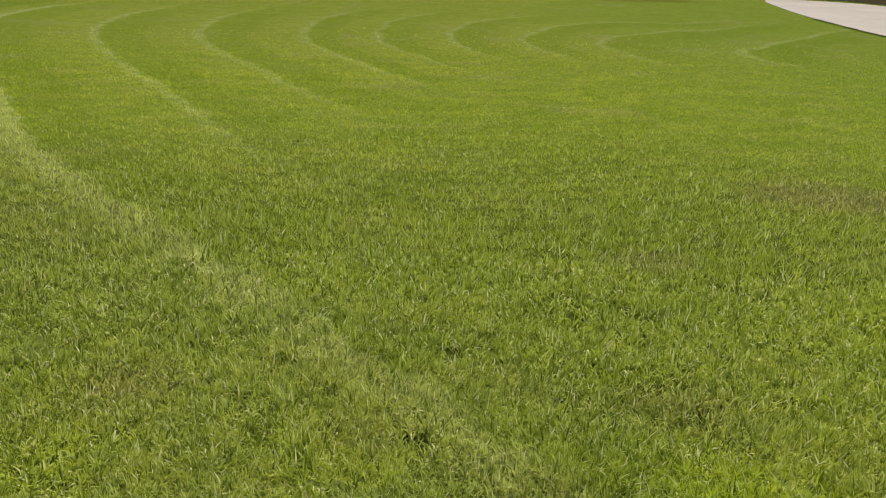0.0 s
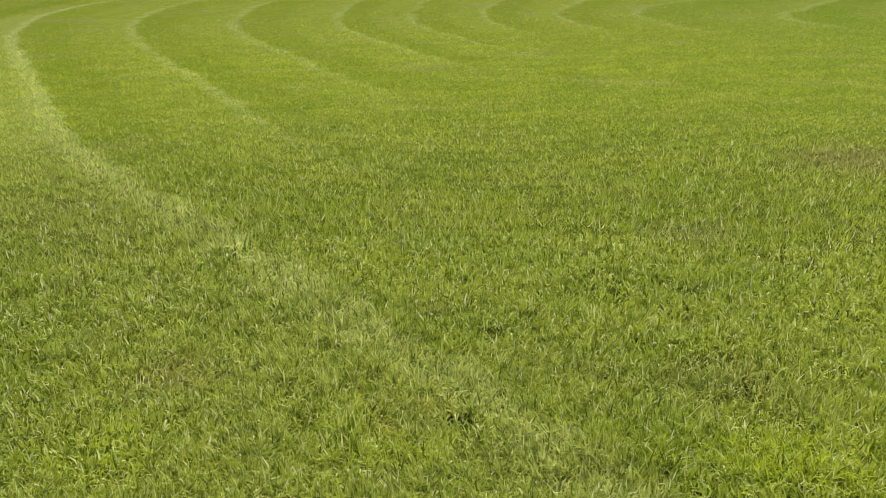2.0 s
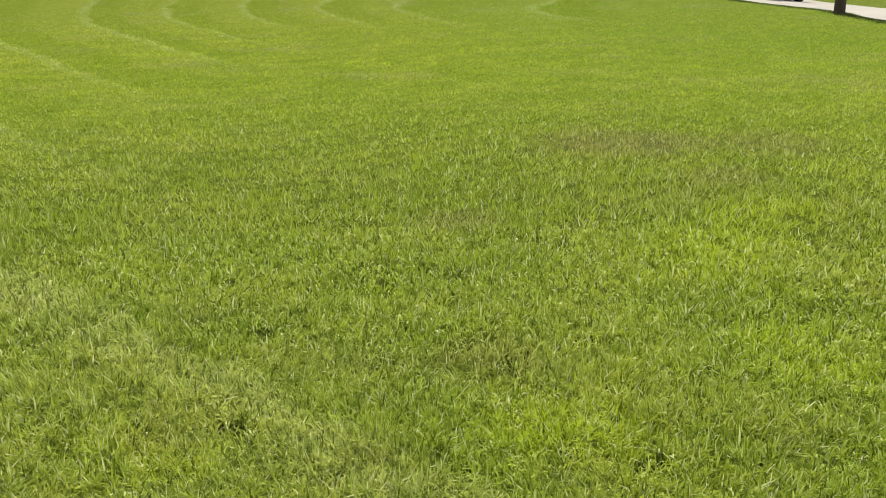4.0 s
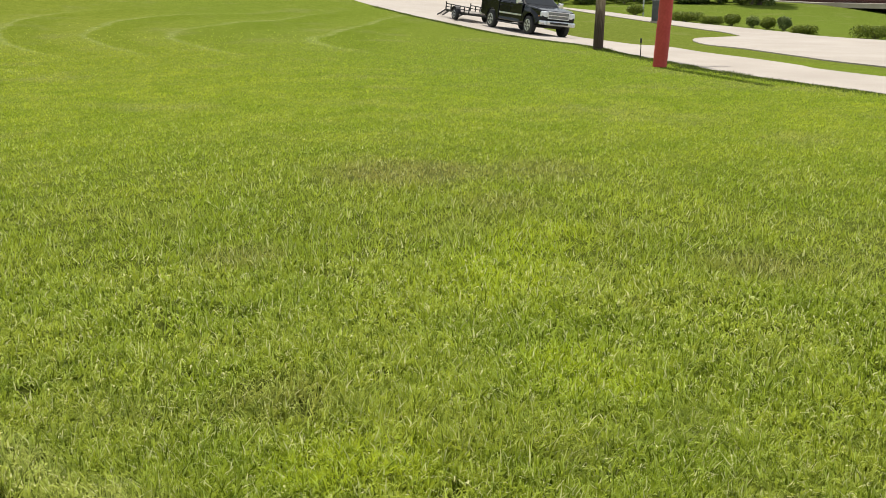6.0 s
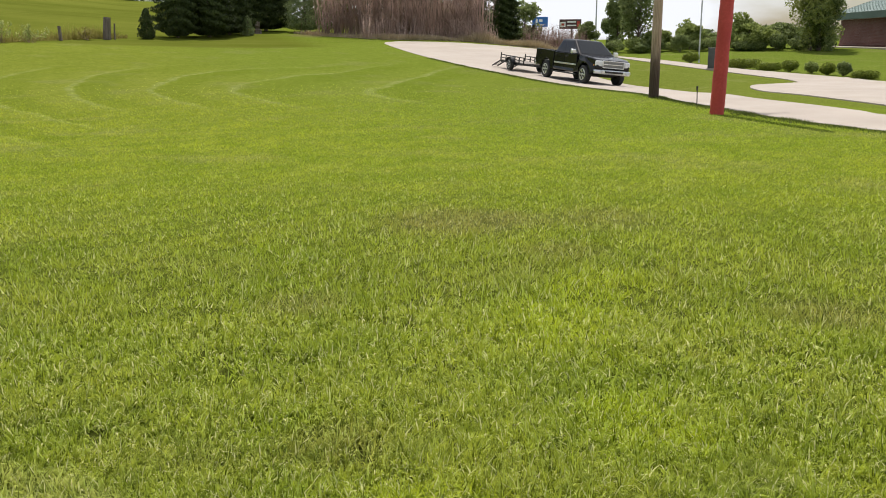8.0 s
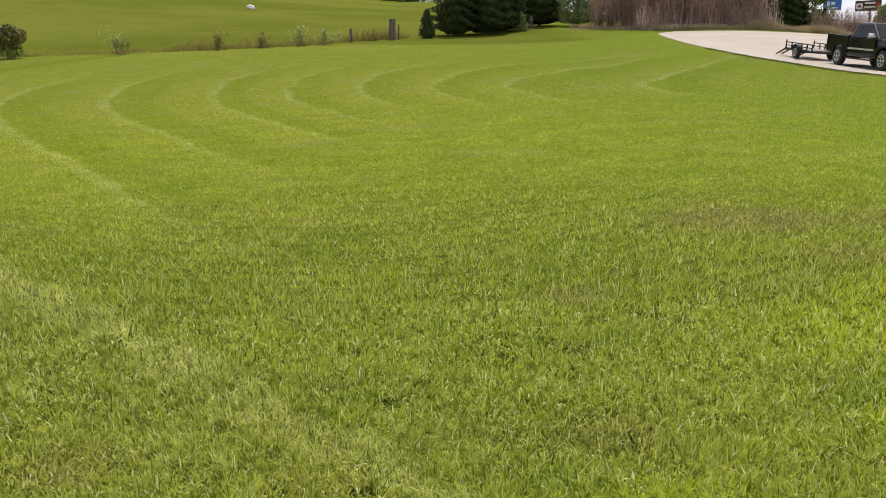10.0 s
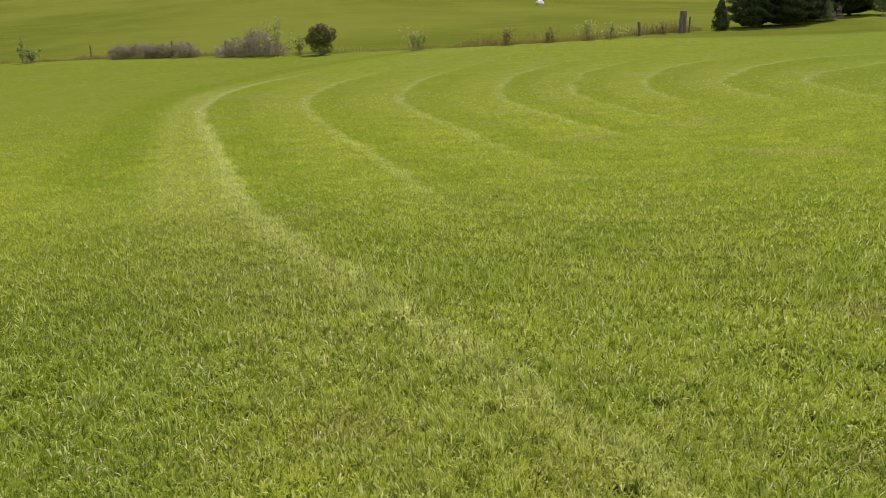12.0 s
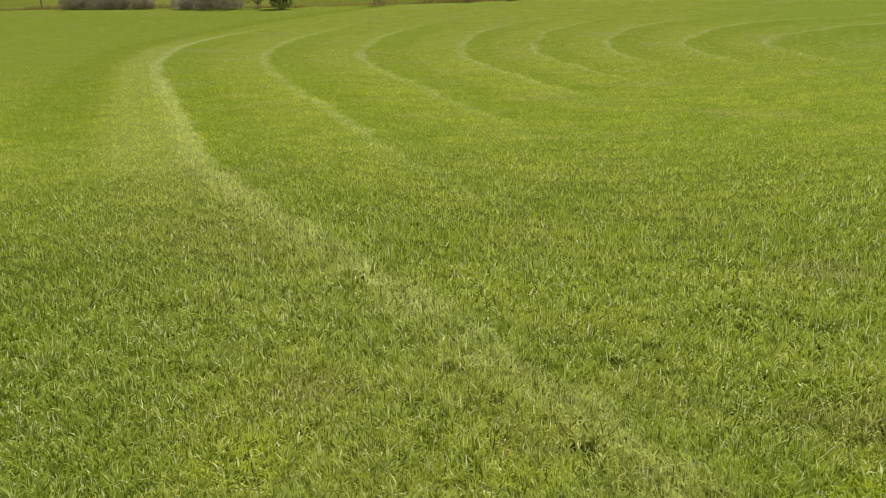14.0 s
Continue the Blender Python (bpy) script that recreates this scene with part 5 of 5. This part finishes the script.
weed_clump(-23.4, 54.7, 2.35, 2.6, 21, "tall pale yellow-green saplings over the bramble mound", "leaf_pale", 620, 16)
weed_clump(-14.2, 54.6, 1.45, 1.4, 22, "leggy weeds with pale leaves on the fence line", "leaf_pale", 260, 10)
weed_clump(-13.9, 54.9, 1.2, 0.8, 23, "dark leggy weeds on the fence line", "leaf", 200, 6)
weed_clump(-42.3, 55.4, 1.05, 1.9, 24, "low sprawling shrub with dark leaves in rough grass", "leaf", 700, 16)
weed_clump(-42.9, 55.4, 1.6, 0.5, 25, "single dark leaning stalk above a low shrub", "leaf_dark", 160, 4)
weed_clump(-3.6, 56.2, 1.2, 1.3, 26, "pale flowering weeds along the fence", "leaf_pale", 330, 12)
weed_clump(-2.2, 56.8, 1.0, 1.5, 27, "pale flowering weeds along the fence", "leaf_pale", 330, 12)
weed_clump(-6.2, 55.6, 0.8, 1.3, 28, "rank weeds along the fence", "weed", 300, 12)
weed_clump(-8.6, 55.2, 1.1, 1.1, 29, "rank weeds round a fence post", "weed", 300, 12)
weed_clump(0.9, 60.6, 0.7, 1.2, 30, "low dry weeds along the fence", "weed", 260, 12)
weed_clump(-22.0, 55.0, 1.1, 1.6, 31, "low pale green weeds beside dead brambles", "leaf_light", 320, 14)
fence_bush(-20.25, 54.4, 41)
weed_clump(-20.1, 53.9, 0.55, 1.2, 42, "yellowish weeds at the foot of the bush", "leaf_light", 420, 12)


def rough_strip():
    """Uncut grass and weeds along the fence."""
    rng = np.random.default_rng(17)
    n = 26000
    x = rng.uniform(-60, 3.5, n)
    line = np.interp(x, [-60, -43, -20, -9, -3.5, -0.6, 2.2, 5], [56.5, 55.9, 54.9, 54.9, 55.8, 59.4, 62.4, 65.0])
    y = line + np.abs(rng.normal(0, 1.0, n)) + 0.2
    h = rng.uniform(0.08, 0.45, n) * (0.15 + 1.3 * field(rng, 1.4, x, y) ** 2) * (1 + 0.9 * sstep((x + 12) / 4))
    v, t = spikes(rng, x, y, ground(x, y) - 0.02, h, 0.03)
    ob = mesh_from_arrays("rough_grass", v, t, M["weed"])
    tagged(ob, "uncut rank grass and weeds along the fence line", "grass", kind="stuff")


rough_strip()


def lane_edge():
    """The mower leaves a taller fringe along the lane, dark with painted shade."""
    rng = np.random.default_rng(19)
    n = 24000
    y = rng.uniform(9, 47, n)
    x = road_edge(y) - np.abs(rng.normal(0, 0.20, n)) - 0.01
    h = rng.uniform(0.03, 0.10, n) * (0.4 + 0.8 * field(rng, 0.9, x, y)) * np.where((y > 14.5) & (y < 24.5), 1.0, 0.6)
    v, t = spikes(rng, x, y, ground(x, y) - 0.01, h, 0.022, 0.8)
    tagged(mesh_from_arrays("lane_edge_grass", v, t, M["fringe"]), "taller uncut grass along the lane's edge, dark with painted shade", "grass", kind="stuff")


lane_edge()


def boulder():
    x, y = -13.0, 113.0
    p = thing("boulder", (x, y, gz(x, y) - 0.1), "white boulder lying alone in the pasture", "boulder")
    bm = bmesh.new()
    bmesh.ops.create_icosphere(bm, subdivisions=3, radius=0.5)
    for v in bm.verts:
        v.co *= 1 + 0.25 * noise.noise(v.co * 2.3)
        v.co = Vector((v.co.x * 1.05, v.co.y * 0.8, max(v.co.z, -0.25) * 0.75 + 0.25))
    part("rock", bm, M["stone"], p)


boulder()

# ---- trees and thickets ----
conifer(4.75, 63.9, 2.0, 1.25, 51, "small dense cedar standing alone on the fence line", density=2.4, taper=0.6)
conifer(7.0, 66.6, 6.2, 3.6, 52, "dark spreading cedar at the lawn's edge", density=1.5, group="cedars at the lawn's corner")
conifer(9.4, 68.0, 7.0, 4.6, 53, "dark broad cedar at the lawn's edge", density=1.5, group="cedars at the lawn's corner")
conifer(11.4, 71.5, 7.0, 4.0, 54, "dark cedar with low drooping boughs", density=1.4, group="cedars at the lawn's corner")
conifer(15.4, 77.2, 8.0, 4.4, 55, "tall dark cedar behind the lawn", density=1.3, group="cedars at the lawn's corner")
conifer(12.4, 77.5, 8.5, 4.6, 56, "tall dark cedar behind the lawn", density=1.2, group="cedars at the lawn's corner")
conifer(18.3, 75.2, 5.2, 4.0, 57, "open blue-green pine with pale needles", "pine_tree", "pine", 0.9, 0.05)
conifer(12.6, 70.4, 1.5, 1.4, 58, "small pale green young pine before dark cedars", "pine_tree", "pine", 1.2)


def stump():
    x, y = 13.9, 73.2
    s = thing("stump", (x, y, gz(x, y) - 0.05), "pale weathered tree stump under the cedars", "stump")
    bm = bmesh.new()
    limb(bm, [(0, 0, 0), (0.05, 0, 0.3), (0.0, 0.02, 0.65), (0.08, 0, 1.0)], 0.36, 0.12, 9)
    part("wood", bm, M["post_wood"], s)


stump()
rng = np.random.default_rng(60)
feet = []
for k in range(560):
    f = rng.random()
    bx, by = 18.6 + 12.5 * f, 70.0 - 4.6 * min(f * 2.4, 1) + 1.2 * max(f - 0.5, 0)
    feet.append((bx + rng.normal(0, 0.4), by + abs(rng.normal(0, 2.2)) + 0.4))
thicket("sapling_thicket", "thicket of bare brown saplings behind the concrete pad", "thicket", feet, 6.2, 61, "twig", 16, 0.042)
low = [(20.5 + 11 * rng.random(), 65.4 + abs(rng.normal(0, 1.3))) for _ in range(420)]
thicket("dry_brush", "low pinkish-brown dry brush at the pad's edge", "brush", low, 1.8, 62, "pink_brush", 14, 0.026)


def dry_grass():
    rng = np.random.default_rng(63)
    n = 26000
    f = rng.random(n)
    x = 17.6 + 18.5 * f + rng.normal(0, 0.4, n)
    y = np.interp(x, [17, 19, 22, 30, 36, 43], [71.5, 68.5, 64.4, 64.6, 64.0, 62.0]) + rng.uniform(0, 1, n) ** 1.6 * 3.2
    h = rng.uniform(0.15, 0.5, n) * (0.35 + 0.9 * field(rng, 2.0, x, y)) * np.where(x > 28, 1.7, 0.9)
    v, t = spikes(rng, x, y, ground(x, y) - 0.02, h, 0.035, 0.5)
    tagged(mesh_from_arrays("dry_grass", v, t, M["dry_grass"]), "tan dry grass bank round the concrete pad", "grass", kind="stuff")


dry_grass()
conifer(32.6, 73.0, 9.0, 4.0, 71, "tall dark cedar beyond the concrete pad", density=1.0, group="cedars beyond the pad")
conifer(29.4, 76.5, 9.0, 4.4, 72, "tall dark cedar beyond the concrete pad", density=0.9, group="cedars beyond the pad")
conifer(38.7, 79.0, 9.5, 3.0, 73, "broad dark cedar beyond the concrete pad", density=1.8, group="cedars beyond the pad")
conifer(26.0, 79.0, 9.0, 5.0, 74, "dark cedar behind bare saplings", density=0.8, group="cedars beyond the pad")
rng = np.random.default_rng(75)
thicket("bare_brush", "bare reddish-brown bushes behind the pickup", "brush", [(39.6 + 5.2 * rng.random(), 73 + 5 * rng.random()) for _ in range(380)], 2.4, 76, "brush", 28, 0.022)
conifer(44.8, 84.5, 2.7, 1.8, 77, "slim young cedar below the blue sign", density=1.0)
FAR = "trees beyond the far lane"
broadleaf(60.6, 93.0, 6.4, 3.6, 81, "rounded leafy tree beyond the far lane", "leaf_dark", 0.15, 5200, 0.20, FAR)
broadleaf(57.2, 94.5, 2.9, 3.0, 82, "low leafy tree behind the pickup", "leaf_dark", 0.12, 2600, 0.18, FAR)
broadleaf(52.3, 76.5, 8.5, 4.0, 83, "tall leafy tree beyond the far lane", "leaf_dark", 0.15, 3800, 0.19, FAR)
broadleaf(54.6, 76.2, 1.9, 3.2, 84, "leafy tree beyond the far lane", "leaf", 0.18, 4600, 0.18, FAR)
broadleaf(55.9, 73.0, 2.6, 2.6, 85, "small leafy tree beyond the far lane", "leaf", 0.2, 2400, 0.16, FAR)
broadleaf(57.2, 75.3, 2.9, 2.6, 86, "open leafy tree with thin upper boughs", "leaf", 0.2, 800, 0.16, FAR)
broadleaf(62.0, 73.5, 2.8, 4.4, 87, "low spreading leafy tree", "leaf_dark", 0.1, 2600, 0.18, FAR)
broadleaf(59.4, 68.8, 3.6, 5.0, 88, "broad leafy tree with grey-green crown", "leaf", 0.1, 4300, 0.19, FAR)
broadleaf(63.6, 69.7, 2.5, 4.8, 89, "low broad leafy tree", "leaf_dark", 0.08, 3000, 0.18, FAR)
broadleaf(62.5, 64.2, 9.0, 5.2, 90, "tall willow-like tree with yellowish hanging leaves", "leaf_light", 0.12, 5200, 0.17, FAR)
broadleaf(63.3, 63.9, 8.0, 4.2, 91, "dense leafy tree beside the brick building", "leaf_dark", 0.12, 5600, 0.17, FAR)
broadleaf(66.0, 66.6, 7.0, 4.0, 92, "leafy tree at the brick building's corner", "leaf", 0.1, 4200, 0.17, FAR)
for k, (dx, dy, h, w) in enumerate(((0, 0, 2.2, 9), (14, -8, 2.6, 10), (28, -16, 5, 9), (7, -4, 2.2, 9))):
    broadleaf(92 + dx, 118 + dy, h, w, 100 + k, "distant leafy tree on the skyline", "leaf_dark", 0.06, 3600, 0.32, "distant trees")
for k in range(7):
    broadleaf(1.0 + k * 6.5, 246 + (k % 3) * 3, 6.5 + (k % 2), 8.5, 120 + k, "distant leafy tree on the pasture's ridge", "leaf_dark", 0.05, 2200, 0.4, "trees on the ridge")

for k in range(9):
    broadleaf(15.0 + 3.6 * k, 86.0 + 2.0 * math.sin(k * 2.3), 4.6 + 0.9 * math.sin(k * 1.7), 4.6, 190 + k, "dense dark growth behind bare saplings", "leaf_dark", 0.05, 2000, 0.24, "growth behind the thicket")
# low growth closing the foot of the tree line
for k in range(16):
    f = k / 15
    x, y = 49.0 + 14.3 * f + 0.6 * math.sin(k * 2.1), 75.0 - 11.2 * f + 0.5 * math.cos(k * 1.7)
    shrub(x, y, (2.2 + 0.5 * math.sin(k * 1.9), 1.8, 1.3 + 0.45 * math.sin(k * 2.7)), 160 + k, "uneven leafy undergrowth at the foot of trees", ("leaf_dark", "leaf", "leaf_dark")[k % 3], name="undergrowth", group="undergrowth at the tree line", count=2000, grain=0.09)

# ---- clipped shrubs along the far lane ----
ROW = "clipped shrubs along the lane"
shrub(36.0, 46.8, (1.3, 1.1, 0.72), 141, "broad dark green clipped bush beside the lane", group=ROW)
shrub(34.6, 48.6, (0.5, 0.5, 0.5), 142, "small dark green clipped bush beside the lane", group=ROW, count=700)
shrub(34.7, 40.5, (1.9, 0.85, 0.58), 143, "long flat-topped clipped hedge shrub beside the lane", flat=True, turn=-60, group=ROW, count=3600)
shrub(35.3, 39.05, (1.1, 0.8, 0.44), 144, "flat-topped clipped shrub beside the lane", flat=True, turn=-60, group=ROW)
shrub(35.75, 38.0, (1.05, 1.0, 0.70), 145, "round clipped green shrub beside the lane", group=ROW)
shrub(35.9, 36.6, (0.80, 0.80, 0.66), 146, "round lighter green clipped shrub beside the lane", "leaf", group=ROW)
shrub(35.6, 35.2, (0.95, 0.9, 0.68), 147, "round clipped green shrub beside the driveway", group=ROW)
shrub(35.7, 34.2, (0.8, 0.8, 0.75), 148, "round dark clipped shrub beside the driveway", "leaf_dark", group=ROW)
shrub(34.4, 31.7, (1.05, 0.8, 0.42), 149, "low flat clipped shrub beside the driveway", flat=True, turn=-50, group=ROW)
shrub(34.3, 27.6, (1.9, 0.9, 0.6), 150, "low flat clipped hedge shrub beside the driveway", flat=True, turn=-60, group=ROW)
shrub(36.8, 27.6, (1.2, 1.1, 1.1), 151, "large round clipped shrub on the building's lawn", group=ROW)
